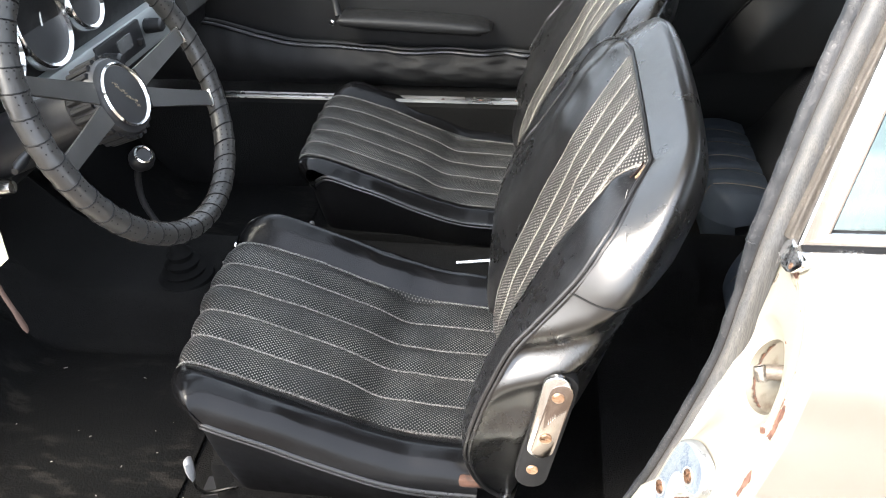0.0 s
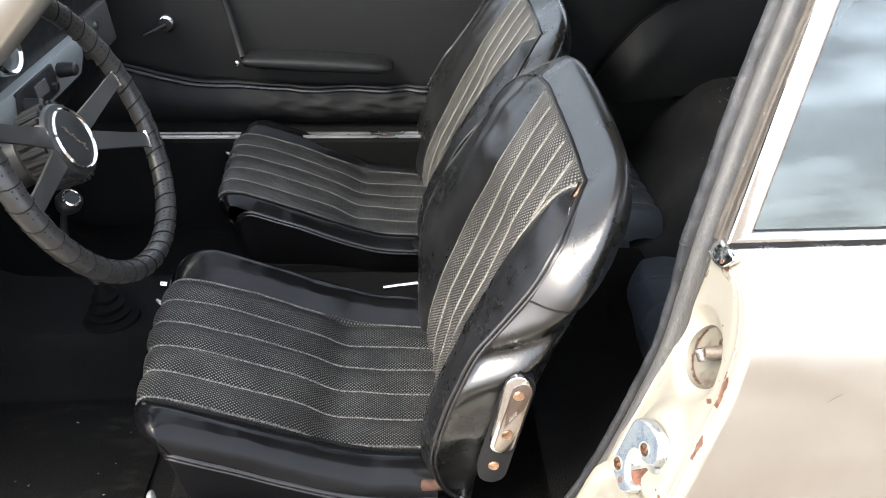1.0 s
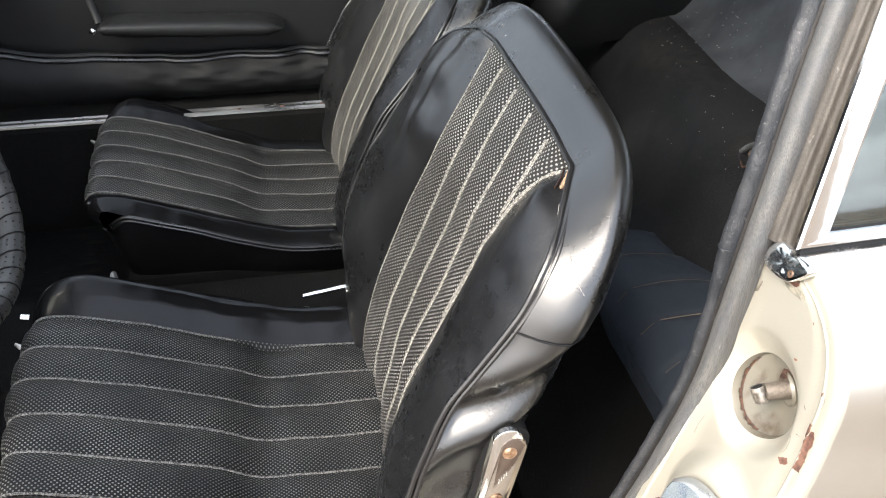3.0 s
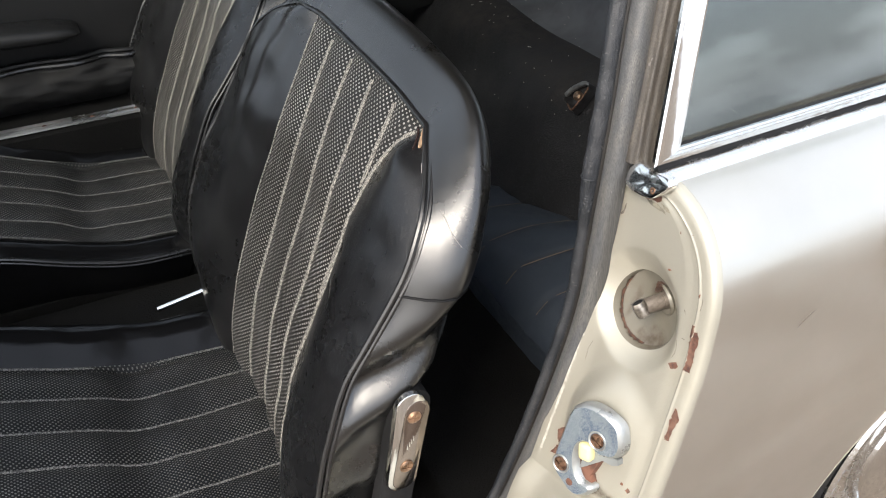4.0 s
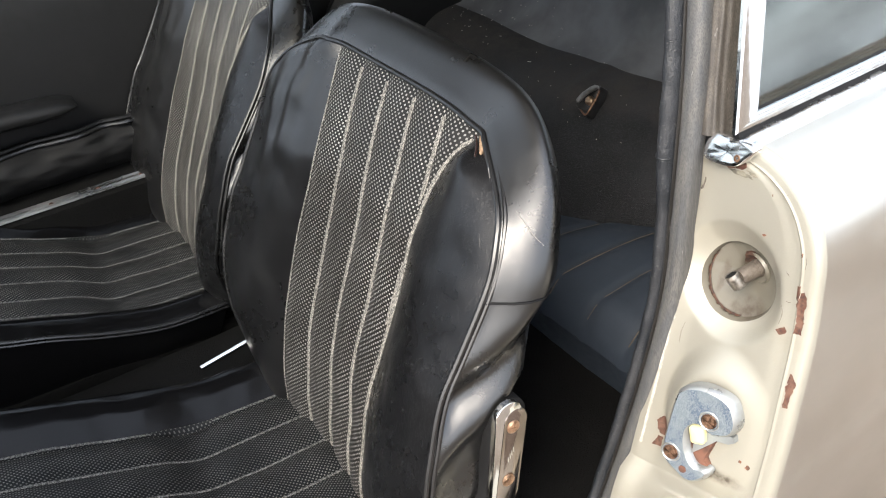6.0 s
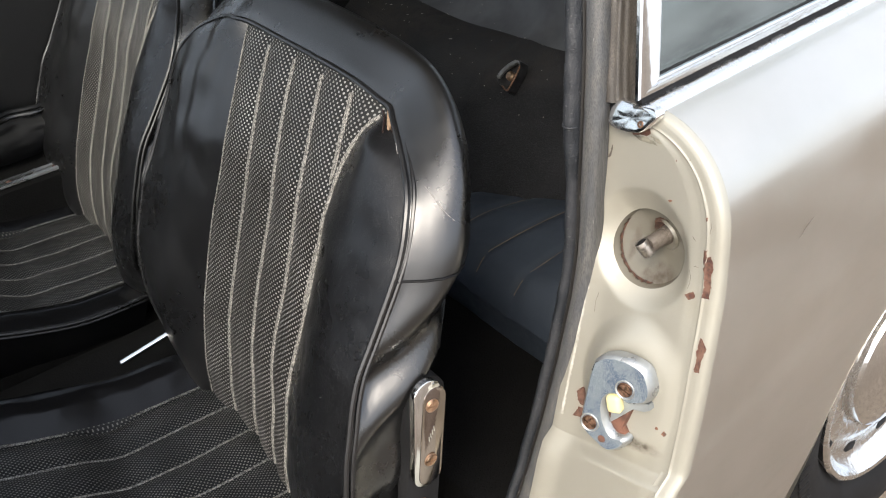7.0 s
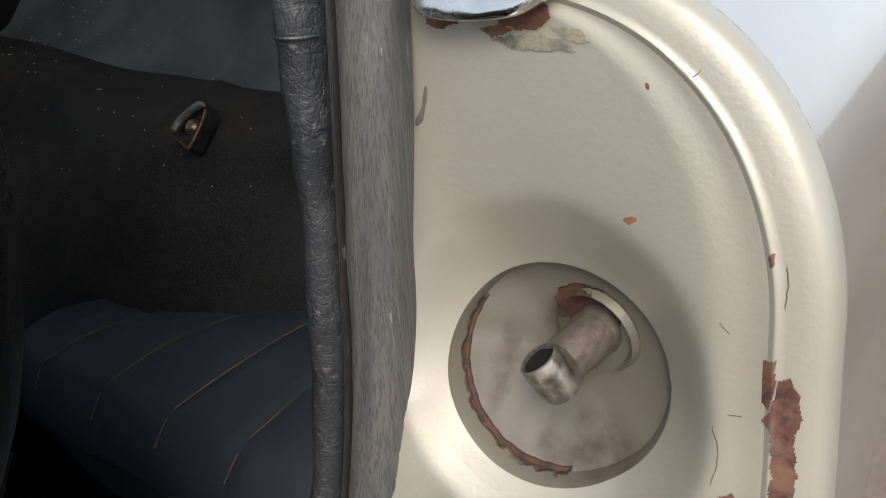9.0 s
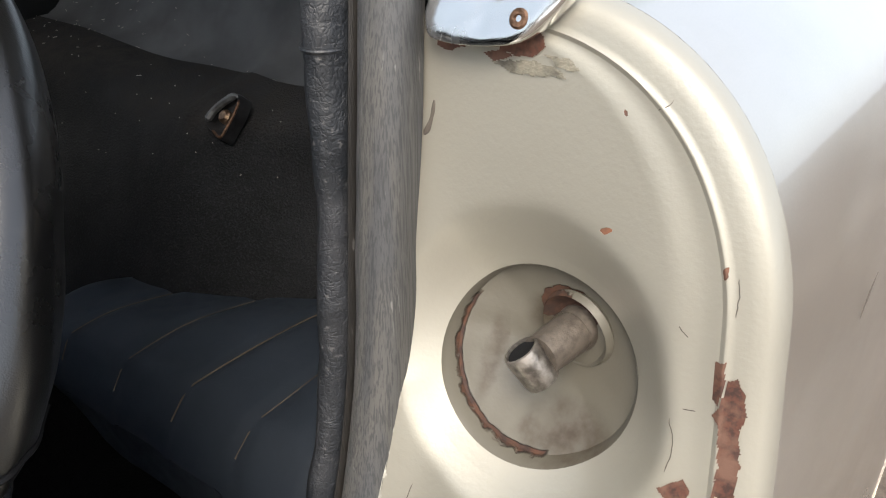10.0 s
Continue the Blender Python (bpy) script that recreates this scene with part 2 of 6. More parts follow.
def wrinkled_skin(name, base, pale, rough=0.46):
    """Thin leathercloth with a tight crumpled grain."""
    m = Nodes(name, base, rough, spec=0.45)
    grain = m.cells(520, m.swirl(160, 0.006), "DISTANCE_TO_EDGE")
    crumple = m.noise(170, 4, 0.6, distort=1.2)
    patch = m.noise(24, 4)
    c = m.mix(m.ramp(patch, 0.42, 0.68), base, pale)
    c = m.mix(m.ramp(m.noise(420, 3), 0.62, 0.72, 0, 0.4), c, (0.16, 0.155, 0.15))
    m.colour(c)
    m.rough(m.ramp(crumple, 0.3, 0.7, rough - 0.08, rough + 0.14))
    m.bump(m.ramp(grain, 0.0, 0.25), 0.0002, 0.45)
    m.bump(crumple, 0.0018, 0.5)
    m.bump(m.noise(1.0, 3, vec=m.stretch(60, 60, 24)), 0.004, 0.4)
    return m.mat


def chipped(name, base, spots, rough=0.32, metal=0.0, coat=0.4, peel=0.0015, ring=None, dark=1.0, wobble=0.011):
    """Paint with rusty chips: spots of (y, z, half width, half height, stain) on the face."""
    m = Nodes(name, base, rough, metal, coat=coat, coat_rough=0.24)
    ax = m.xyz()
    wob = m.noise(260, 4)
    wob2 = m.noise(190, 4)
    dy = m.math("MULTIPLY", m.math("SUBTRACT", wob, 0.5), wobble)
    dz = m.math("MULTIPLY", m.math("SUBTRACT", wob2, 0.5), wobble)
    chip, stain = None, None
    for y, z, hy, hz, soft in spots:
        u = m.math("DIVIDE", m.math("SUBTRACT", m.math("ADD", ax[1], dy), y), hy)
        v = m.math("DIVIDE", m.math("SUBTRACT", m.math("ADD", ax[2], dz), z), hz)
        r = m.math("SQRT", m.math("ADD", m.math("MULTIPLY", u, u), m.math("MULTIPLY", v, v)))
        if soft:
            q = m.ramp(r, 1.15, 0.35)
            stain = q if stain is None else m.math("MAXIMUM", stain, q)
        else:
            q = m.ramp(r, 1.02, 0.94)
            chip = q if chip is None else m.math("MAXIMUM", chip, q)
    if ring:
        cy, cz, r0, r1, a0, a1 = ring
        u = m.math("DIVIDE", m.math("SUBTRACT", ax[1], cy), 1.06)
        v = m.math("SUBTRACT", ax[2], cz)
        r = m.math("ADD", m.math("SQRT", m.math("ADD", m.math("MULTIPLY", u, u), m.math("MULTIPLY", v, v))), m.math("MULTIPLY", dy, 0.32))
        a = m.math("ADD", m.math("ARCTAN2", v, u), m.math("MULTIPLY", dz, 30.0))
        q = m.math("MULTIPLY", m.math("MULTIPLY", m.ramp(r, r0, r0 + 0.0004), m.ramp(r, r1 + 0.0004, r1)), m.math("MULTIPLY", m.ramp(a, a0, a0 + 0.05), m.ramp(a, a1 + 0.05, a1)))
        chip = m.math("MAXIMUM", chip, q)
    grime = m.noise(18, 5)
    c = m.mix(m.ramp(grime, 0.5, 0.8, 0, 0.35), base, tuple(v * w for v, w in zip(base, (0.8, 0.76, 0.66))))
    if stain is not None:
        c = m.mix(m.math("MULTIPLY", stain, m.ramp(m.noise(120, 5), 0.3, 0.7, 0.3, 1.0)), c, (0.058, 0.041, 0.025))
    if chip is not None:
        rust = m.mix(m.ramp(m.noise(190, 4), 0.35, 0.65), tuple(v * dark for v in (0.31, 0.14, 0.08)), tuple(v * dark for v in (0.13, 0.07, 0.05)))
        c = m.mix(chip, c, rust)
        m.rough(m.math("ADD", m.ramp(grime, 0.3, 0.7, rough - 0.05, rough + 0.1), m.math("MULTIPLY", chip, 0.4)))
        m.bump(m.math("SUBTRACT", 1.0, chip), 0.0012, 0.9)
    m.colour(c)
    m.bump(m.noise(560, 2), peel * 0.5, 0.13)
    m.bump(m.noise(24, 3), 0.002, 0.04)
    return m.mat


LEATHER = leather("black_leather", (0.008, 0.008, 0.0085), (0.013, 0.013, 0.0135), 0.30, 0.7, 0.5)
LEATHER_CUSHION = leather("smooth_black_leather", (0.004, 0.004, 0.0044), (0.0055, 0.0055, 0.006), 0.18, 0.2, 0.7, 0.5)
LEATHER_SHELL = leather("glossy_black_leather", (0.007, 0.0069, 0.0067), (0.010, 0.0098, 0.0095), 0.28, 0.85, 1.1, 0.7, 0.2)
LEATHER_WORN = leather("creased_black_leather", (0.006, 0.006, 0.0065), (0.010, 0.010, 0.0105), 0.28, 0.45, 1.0, craze=0.13)
LEATHER_DARK = leather("dull_black_leather", (0.004, 0.004, 0.0045), (0.007, 0.007, 0.007), 0.5, 0.18)
# one weave in two tones: cushion darkened, back lightened, for how light falls
WEAVE_DIM = weave("woven_vinyl_cushion_dim", 1, 0, 0.25, 0.0050, 0.0056, (0.0035, 0.004, 0.0046))
WEAVE_LIT = weave("woven_vinyl_back_lit", 1, 2, 0.54, 0.0066, 0.0056, (0.016, 0.0153, 0.014))
SEAM = Nodes("stitched_seam_cord", (0.1, 0.1, 0.095), 0.5)
_t = SEAM.noise(520, 3)
SEAM.colour(SEAM.mix(SEAM.ramp(_t, 0.42, 0.6), (0.02, 0.02, 0.02), (0.17, 0.165, 0.155)))
SEAM.bump(_t, 0.001, 0.8)
SEAM = SEAM.mat
SEAM_PALE = Nodes("pale_stitched_welt", (0.2, 0.19, 0.17), 0.65)
_t = SEAM_PALE.noise(1.0, 4, vec=SEAM_PALE.stretch(500, 900, 420))
SEAM_PALE.colour(SEAM_PALE.mix(SEAM_PALE.ramp(_t, 0.38, 0.62), (0.06, 0.057, 0.05), (0.36, 0.34, 0.30)))
SEAM_PALE.bump(_t, 0.0012, 0.9)
SEAM_PALE = SEAM_PALE.mat
VINYL = leather("black_vinyl", (0.009, 0.009, 0.0093), (0.014, 0.014, 0.014), 0.46, 0.3)
POCKET = leather("matte_black_vinyl", (0.010, 0.010, 0.0105), (0.016, 0.016, 0.016), 0.62, 0.2, 0.6)
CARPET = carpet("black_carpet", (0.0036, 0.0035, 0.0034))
CARPET_DUSTY = carpet("dusty_black_carpet", (0.018, 0.0187, 0.0203), lit_dust=(0.046, 0.042, 0.039))
CHROME = chrome("chrome")
CHROME_PITTED = chrome("pitted_chrome", pits=1.0, rough=0.12)
STEEL = plain("satin_steel", (0.46, 0.45, 0.43), 0.3, 1.0, vary=0.15)
SCREW_DARK = plain("dark_rusty_screw", (0.17, 0.10, 0.065), 0.5, 0.8, vary=0.6, grain=900, big=260, depth=0.001)
SCREW = plain("rusty_screw", (0.36, 0.24, 0.16), 0.42, 0.9, vary=0.5, grain=700, big=90)
RUST = plain("rust", (0.11, 0.05, 0.032), 0.85, vary=0.5, grain=500, depth=0.001, big=80)
RUBBER = plain("black_rubber", (0.008, 0.008, 0.0085), 0.68, vary=0.4, spec=0.25)
PLASTIC = plain("black_plastic", (0.015, 0.015, 0.016), 0.4)
NAVY = leather("navy_black_vinyl", (0.036, 0.046, 0.062), (0.055, 0.068, 0.088), 0.5, 0.4)
# shelf grey raised to stand in for light through the rear glass
SHELF = plain("lightened_shelf_cloth", (0.12, 0.122, 0.126), 0.85, vary=0.3, grain=500, big=9, spec=0.25)
SEAL_GREY = worn_rubber("weathered_grey_rubber", (0.068, 0.070, 0.074), (0.122, 0.115, 0.103), rough=0.5)
TRIM_SKIN = wrinkled_skin("crumpled_black_leathercloth", (0.012, 0.014, 0.017), (0.030, 0.031, 0.034))
SEAL_DARK = worn_rubber("weathered_black_trim", (0.016, 0.018, 0.021), (0.055, 0.058, 0.064), rough=0.34)
SEAL_GAP = worn_rubber("dark_brown_rubber", (0.010, 0.0085, 0.007), (0.02, 0.017, 0.014), rough=0.6)
SEAL_BROWN = worn_rubber("weathered_brown_rubber", (0.042, 0.036, 0.03), (0.10, 0.088, 0.072), rough=0.48)

CREAM = chipped("cream_paint", (0.385, 0.365, 0.305), [
    (0.580, 0.760, 0.0018, 0.0011, 0), (0.580, 0.793, 0.0007, 0.0007, 0), (0.546, 0.758, 0.0008, 0.0016, 0), (0.543, 0.578, 0.0012, 0.0014, 0), (0.5365, 0.5755, 0.0020, 0.0022, 0),
    (0.565, 0.555, 0.03, 0.008, 1)], rough=0.42, metal=0.42, coat=0.4, wobble=0.004)
# cream darkened for the recess's shade as well as the cup's dirt
CREAM_CUP_SHADED = chipped("cream_paint_cup_shaded", (0.138, 0.126, 0.099), [
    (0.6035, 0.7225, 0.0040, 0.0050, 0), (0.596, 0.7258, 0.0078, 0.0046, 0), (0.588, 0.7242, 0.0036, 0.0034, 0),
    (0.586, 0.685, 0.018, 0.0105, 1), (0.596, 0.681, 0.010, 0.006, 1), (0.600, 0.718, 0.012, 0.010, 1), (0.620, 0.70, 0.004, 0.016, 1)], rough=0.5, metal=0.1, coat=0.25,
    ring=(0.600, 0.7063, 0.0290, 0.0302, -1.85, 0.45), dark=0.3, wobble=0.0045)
CHIP = Nodes("dusty_red_rust", (0.27, 0.12, 0.085), 0.8)
_n = CHIP.noise(160, 4)
CHIP.colour(CHIP.mix(CHIP.ramp(_n, 0.35, 0.65), CHIP.mix(CHIP.ramp(CHIP.noise(500, 3), 0.4, 0.65), (0.10, 0.038, 0.023), (0.042, 0.02, 0.015)), (0.15, 0.08, 0.054)))
CHIP.bump(_n, 0.0008, 0.7)
CHIP = CHIP.mat
SILVER = Nodes("champagne_silver_paint", (0.42, 0.395, 0.335), 0.33, 0.85, coat=1.0, coat_rough=0.06)
_f = SILVER.noise(1600, 2)
_g = SILVER.noise(6, 4)
SILVER.colour(SILVER.mix(SILVER.ramp(_f, 0.35, 0.7, 0, 0.16), SILVER.mix(SILVER.ramp(_g, 0.3, 0.7), (0.46, 0.438, 0.39), (0.52, 0.497, 0.45)), (0.6, 0.57, 0.5)))
SILVER.bump(_g, 0.01, 0.05)
SILVER.rough(SILVER.ramp(SILVER.noise(1.0, 5, vec=SILVER.stretch(9, 9, 26)), 0.35, 0.7, 0.28, 0.42))
SILVER = SILVER.mat

GLASS = bpy.data.materials.new("tinted_glass")
GLASS.use_nodes = True
_nt = GLASS.node_tree
_nt.nodes.clear()
_out = _nt.nodes.new("ShaderNodeOutputMaterial")
_mix = _nt.nodes.new("ShaderNodeMixShader")
_tr = _nt.nodes.new("ShaderNodeBsdfTransparent")
_tr.inputs[0].default_value = (0.5, 0.63, 0.6, 1)
_gl = _nt.nodes.new("ShaderNodeBsdfGlossy")
_gl.inputs["Roughness"].default_value = 0.03
_gl.inputs["Color"].default_value = (0.92, 0.97, 0.93, 1)
_fr = _nt.nodes.new("ShaderNodeFresnel")
_fr.inputs[0].default_value = 2.1
_tc, _mp, _no, _mr, _ad = (_nt.nodes.new("ShaderNode" + k) for k in ("TexCoord", "Mapping", "TexNoise", "MapRange", "Math"))
_mp.inputs["Scale"].default_value = (3.0, 3.0, 14.0)
_mp.inputs["Rotation"].default_value = (0.0, 0.5, 0.0)
_no.inputs["Scale"].default_value, _no.inputs["Detail"].default_value = 1.6, 5.0
_mr.inputs["From Min"].default_value, _mr.inputs["From Max"].default_value = 0.42, 0.72
_mr.inputs["To Min"].default_value, _mr.inputs["To Max"].default_value = 0.0, 0.16
_nt.links.new(_tc.outputs["Object"], _mp.inputs[0])
_nt.links.new(_mp.outputs[0], _no.inputs["Vector"])
_nt.links.new(_no.outputs[0], _mr.inputs[0])
_nt.links.new(_fr.outputs[0], _ad.inputs[0])
_nt.links.new(_mr.outputs[0], _ad.inputs[1])
_nt.links.new(_ad.outputs[0], _mix.inputs[0])
_nt.links.new(_tr.outputs[0], _mix.inputs[1])
_nt.links.new(_gl.outputs[0], _mix.inputs[2])
_nt.links.new(_mix.outputs[0], _out.inputs[0])

# panes out of view; the grey only dims the sky entering the cabin
DULL_GLASS = bpy.data.materials.new("dimming_glass")
DULL_GLASS.use_nodes = True
_nt = DULL_GLASS.node_tree
_nt.nodes.clear()
_out, _mix = _nt.nodes.new("ShaderNodeOutputMaterial"), _nt.nodes.new("ShaderNodeMixShader")
_tr, _gl = _nt.nodes.new("ShaderNodeBsdfTransparent"), _nt.nodes.new("ShaderNodeBsdfGlossy")
_tr.inputs[0].default_value = (0.86, 0.875, 0.87, 1)
_gl.inputs["Roughness"].default_value = 0.04
_mix.inputs[0].default_value = 0.07
_nt.links.new(_tr.outputs[0], _mix.inputs[1])
_nt.links.new(_gl.outputs[0], _mix.inputs[2])
_nt.links.new(_mix.outputs[0], _out.inputs[0])

CONCRETE = Nodes("stained_concrete", (0.3, 0.28, 0.25), 0.9)
_a, _b = CONCRETE.noise(1.3, 6), CONCRETE.noise(60, 5)
_c = CONCRETE.mix(CONCRETE.ramp(_a, 0.35, 0.68), (0.135, 0.106, 0.080), (0.205, 0.166, 0.128))
CONCRETE.colour(CONCRETE.mix(CONCRETE.ramp(_b, 0.4, 0.7), _c, (0.09, 0.071, 0.054)))
CONCRETE.bump(_b, 0.004, 0.7)
CONCRETE = CONCRETE.mat

# ---- ground ----
ground = part("ground", grid(lambda u, v: (u, v, 0.0), (-400, -40, -4, 4, 40, 400), (-400, -40, -4, 4, 40, 400)), CONCRETE)
tagged(ground, "brown-grey stained concrete ground under the parked car", "ground", kind="structure")

# unseen wall, added to keep the sky beyond dark in reflections
RENDER_GREY = plain("dark_screen_render", (0.075, 0.07, 0.062), 0.9, vary=0.3, grain=40, depth=0.01, big=0.8)
wall = part("screen_wall", rbox((6.0, 6.2, 0.95), (16.0, 0.3, 1.9), 0.02), RENDER_GREY)
tagged(wall, "unseen dark wall added beyond the car to hold back sky", "wall", kind="structure")

# ---- car body ----
car = thing("car", (0, 0, 0), "old champagne-silver coupe with a cream door jamb and the door open", "car")
LIFT = [(0.30, 0.105), (0.43, 0.150), (0.50, 0.171), (0.55, 0.185), (0.60, 0.199), (0.66, 0.2145), (0.70, 0.2275), (0.74, 0.2355), (0.76, 0.2385), (0.80, 0.2445), (0.84, 0.2495)]
CUP_Y, CUP_Z, CUP_R, CUP_S = 0.6000, 0.7063, 0.0318, 1.06


def lx(y, z):
    return 0.175 + 0.25 * (z - 0.596) - 0.3 * (y - 0.5785)


def jamb_x(z):
    return sum(lerp_table(LIFT, z + d) for d in (-0.02, -0.01, 0, 0.01, 0.02)) / 5


def tuck(z):
    """How far the side turns in below the shoulder."""
    d = 0.75 - z
    d = 0.0 if d < -0.03 else (d + 0.03) ** 2 / 0.12 if d < 0.03 else d
    return 0.026 * (1 - math.exp(-d / 0.13))


def crease_y(z):
    return 0.615 - math.sqrt(max(0.0, 0.07 ** 2 - max(0.0, z - 0.741) ** 2)) - tuck(z)


def sink(y, z):
    """How deep the cup's rim lies: less towards the inside and below."""
    r = math.hypot(y - CUP_Y, z - CUP_Z) + 1e-6
    return 0.0140 * (1 - 0.45 * max(0.0, ((y - CUP_Y) - (z - CUP_Z)) / (1.414 * r)) * smooth(0.15, 1.0, r / CUP_R))


def face(y, z):
    """The depth of the jamb's face at y, z, with the pressed cup round the old striker."""
    x = jamb_x(z)
    r = math.hypot((y - CUP_Y) / CUP_S, (z - CUP_Z))
    wide = 0.0135 - 0.0045 * max(0.0, y - CUP_Y) / max(r, 0.001) + 0.0095 * max(0.0, (z - CUP_Z) + 0.35 * (y - CUP_Y)) / max(r, 0.001)
    s = 1 - max(0.0, r - CUP_R) / wide
    x += sink(y, z) * 0.5 * (s + math.sqrt(s * s + 0.016)) * (1 - smooth(0.640, 0.652, y)) * smooth(1.9, 1.4, 1 - s)
    x -= 0.0045 * smooth(0.622, 0.648, y) * (1 - smooth(0.66, 0.74, z)) + 0.0012 * smooth(0.628, 0.642, y) * smooth(0.66, 0.74, z) * (1 - smooth(0.74, 0.79, z))
    ledge = 0.512 + (0.639 - y) * 0.24
    x -= 0.012 * (1 - smooth(ledge - 0.007, ledge, z))
    # the raised seat of the lock plate
    k = 1 - smooth(0.034, 0.056, math.hypot((y - 0.576), (z - 0.594) * 0.8))
    x += (lx(y, z) + 0.0070 - x) * k * 0.6
    x += 0.0012 * smooth(0.016, 0.004, y - crease_y(z))
    return x


def jamb_point(u, v):
    z = 0.30 + v * 0.5105
    c = crease_y(z)
    y = 0.650 + u * (c - 0.650)
    return face(y, z), y, z


us = [i / 84 for i in range(85)]
vs = [0.0, 0.06, 0.12, 0.18, 0.24, 0.30, 0.36, 0.40] + [0.42 + 0.58 * i / 200 for i in range(201)]
V, F = grid(jamb_point, us, vs)
F = [f for f in F if not any(math.hypot((V[i][1] - CUP_Y) / CUP_S, V[i][2] - CUP_Z) < CUP_R + 0.003 for i in f)]
jamb = part("door_jamb", (V, F), CREAM, car, "cream painted door jamb with rusty paint chips", angle=70)


def cup_point(r, t):
    y = CUP_Y + r * CUP_S * math.cos(t)
    z = CUP_Z + r * math.sin(t)
    if r > CUP_R:
        return face(y, z) + 0.0025 * (r / CUP_R - 1.10) - 0.00012, y, z
    q = r / CUP_R
    d = sink(y, z) - 0.0002 + smooth(1.0, 0.945, q) * (0.0046 + 0.0012 * ((y - CUP_Y) - 0.6 * (z - CUP_Z)) / CUP_R + 0.0065 * (1 - q ** 2))
    d -= 0.0025 * math.exp(-((y - 0.591) ** 2 + (z - 0.719) ** 2) / 0.010 ** 2)
    return jamb_x(z) + d + 0.0006 * wrinkle((y, z, 0), 160), y, z


cup = part("striker_cup", grid(cup_point, [CUP_R * k for k in (1.004, 1.0, 0.985, 0.97, 0.95, 0.92, 0.88, 0.8, 0.7, 0.6, 0.5, 0.4, 0.3, 0.2, 0.1, 0.02)], [2 * math.pi * k / 72 for k in range(73)]), CREAM_CUP_SHADED, car, "dished cup with rust round its rim", angle=28)
part("cup_flange", grid(cup_point, [CUP_R * k for k in (1.34, 1.28, 1.22, 1.17, 1.12, 1.08, 1.04, 1.02, 1.003)], [2 * math.pi * k / 72 for k in range(73)]), CREAM, cup, angle=70)
# the bent striker pin
pin_a, pin_b = Vector((0.262, 0.5905, 0.7190)), Vector((0.2345, 0.5955, 0.7150))
PIN = plain("worn_rusty_steel", (0.15, 0.126, 0.103), 0.48, 0.45, vary=0.2, grain=500, depth=0.0006, big=420)
part("striker_pin", join(
    tube([pin_a + (pin_a - pin_b) * 0.2, pin_a * 0.7 + pin_b * 0.3, pin_a * 0.55 + pin_b * 0.45], [0.0079, 0.0079, 0.0074], 20),
    tube([pin_a * 0.58 + pin_b * 0.42, pin_a * 0.25 + pin_b * 0.75, pin_b], [0.0070, 0.0070, 0.0066], 20)), PIN, cup, "worn bent metal striker pin")
tip_d = Vector((-0.30, 0.52, 0.80)).normalized()
tip_o = Vector((0.2325, 0.5968, 0.7120))
BRIGHT = plain("bright_worn_steel", (0.30, 0.275, 0.245), 0.36, 0.85, vary=0.55, grain=600, big=190)
part("pin_tip", lathe([(0.0001, -0.0068), (0.0045, -0.0066), (0.0058, -0.0060), (0.0062, -0.0048), (0.0063, 0.004), (0.0060, 0.0068), (0.0053, 0.0070), (0.0050, 0.0045)], tip_o, tip_d, 20), BRIGHT, cup, "bright worn tip", angle=35)
# black disc stands for the shade inside the hollow tip
part("pin_bore", lathe([(0.0053, 0.0055), (0.0050, 0.0060), (0.0030, 0.0056), (0.0001, 0.0050)], tip_o, tip_d, 18), RUBBER, cup)
# collar takes the cup's shade-darkened cream
part("pin_collar", lathe([(0.0076, -0.006), (0.0118, -0.005), (0.0138, -0.002), (0.0128, 0.0005), (0.0108, -0.002), (0.0076, -0.004)], pin_a * 0.58 + pin_b * 0.42, pin_b - pin_a, 24), CREAM_CUP_SHADED, cup)

# the rolled lip round the jamb
def lip_line(off, dx):
    out = []
    for z in [0.30 + 0.441 * k / 40 for k in range(40)]:
        c = crease_y(z)
        out.append((face(c, z) + dx, c - off, z))
    for k in range(29):
        a = math.pi / 2 * k / 28
        y, z = 0.615 - (0.07 + off) * math.cos(a), 0.741 + (0.07 + off * 0.8) * math.sin(a)
        y -= tuck(z)
        out.append((jamb_x(z) + 0.0012 + dx, y, z))
    return out


LIP = ((-0.0060, 0.0006), (-0.0045, 0.0009), (-0.003, 0.0008), (-0.0015, 0.0002), (0.0, -0.0005), (0.0006, -0.0007), (0.0011, 0.0), (0.003, 0.0003), (0.006, 0.0007), (0.010, 0.0015), (0.0118, 0.0027), (0.0130, 0.0043), (0.0136, 0.0064), (0.0138, 0.0095))
lip = [lip_line(o, d) for o, d in LIP]
part("jamb_lip", rings(lip, caps=False, closed=False), CREAM, car, "rolled painted lip with chipped edge", angle=75)


# bare rusty patches where the paint has chipped off
def painted(y, z):
    """The depth of the painted face, lip included."""
    c = crease_y(z)
    if y > c + 0.006:
        return face(y, z)
    return face(c, z) + lerp_table(LIP, c - y)


def inside(p, poly):
    hit = False
    for k in range(len(poly)):
        a, c = poly[k], poly[k - 1]
        if (a[1] > p[1]) != (c[1] > p[1]) and p[0] < (c[0] - a[0]) * (p[1] - a[1]) / (c[1] - a[1]) + a[0]:
            hit = not hit
    return hit


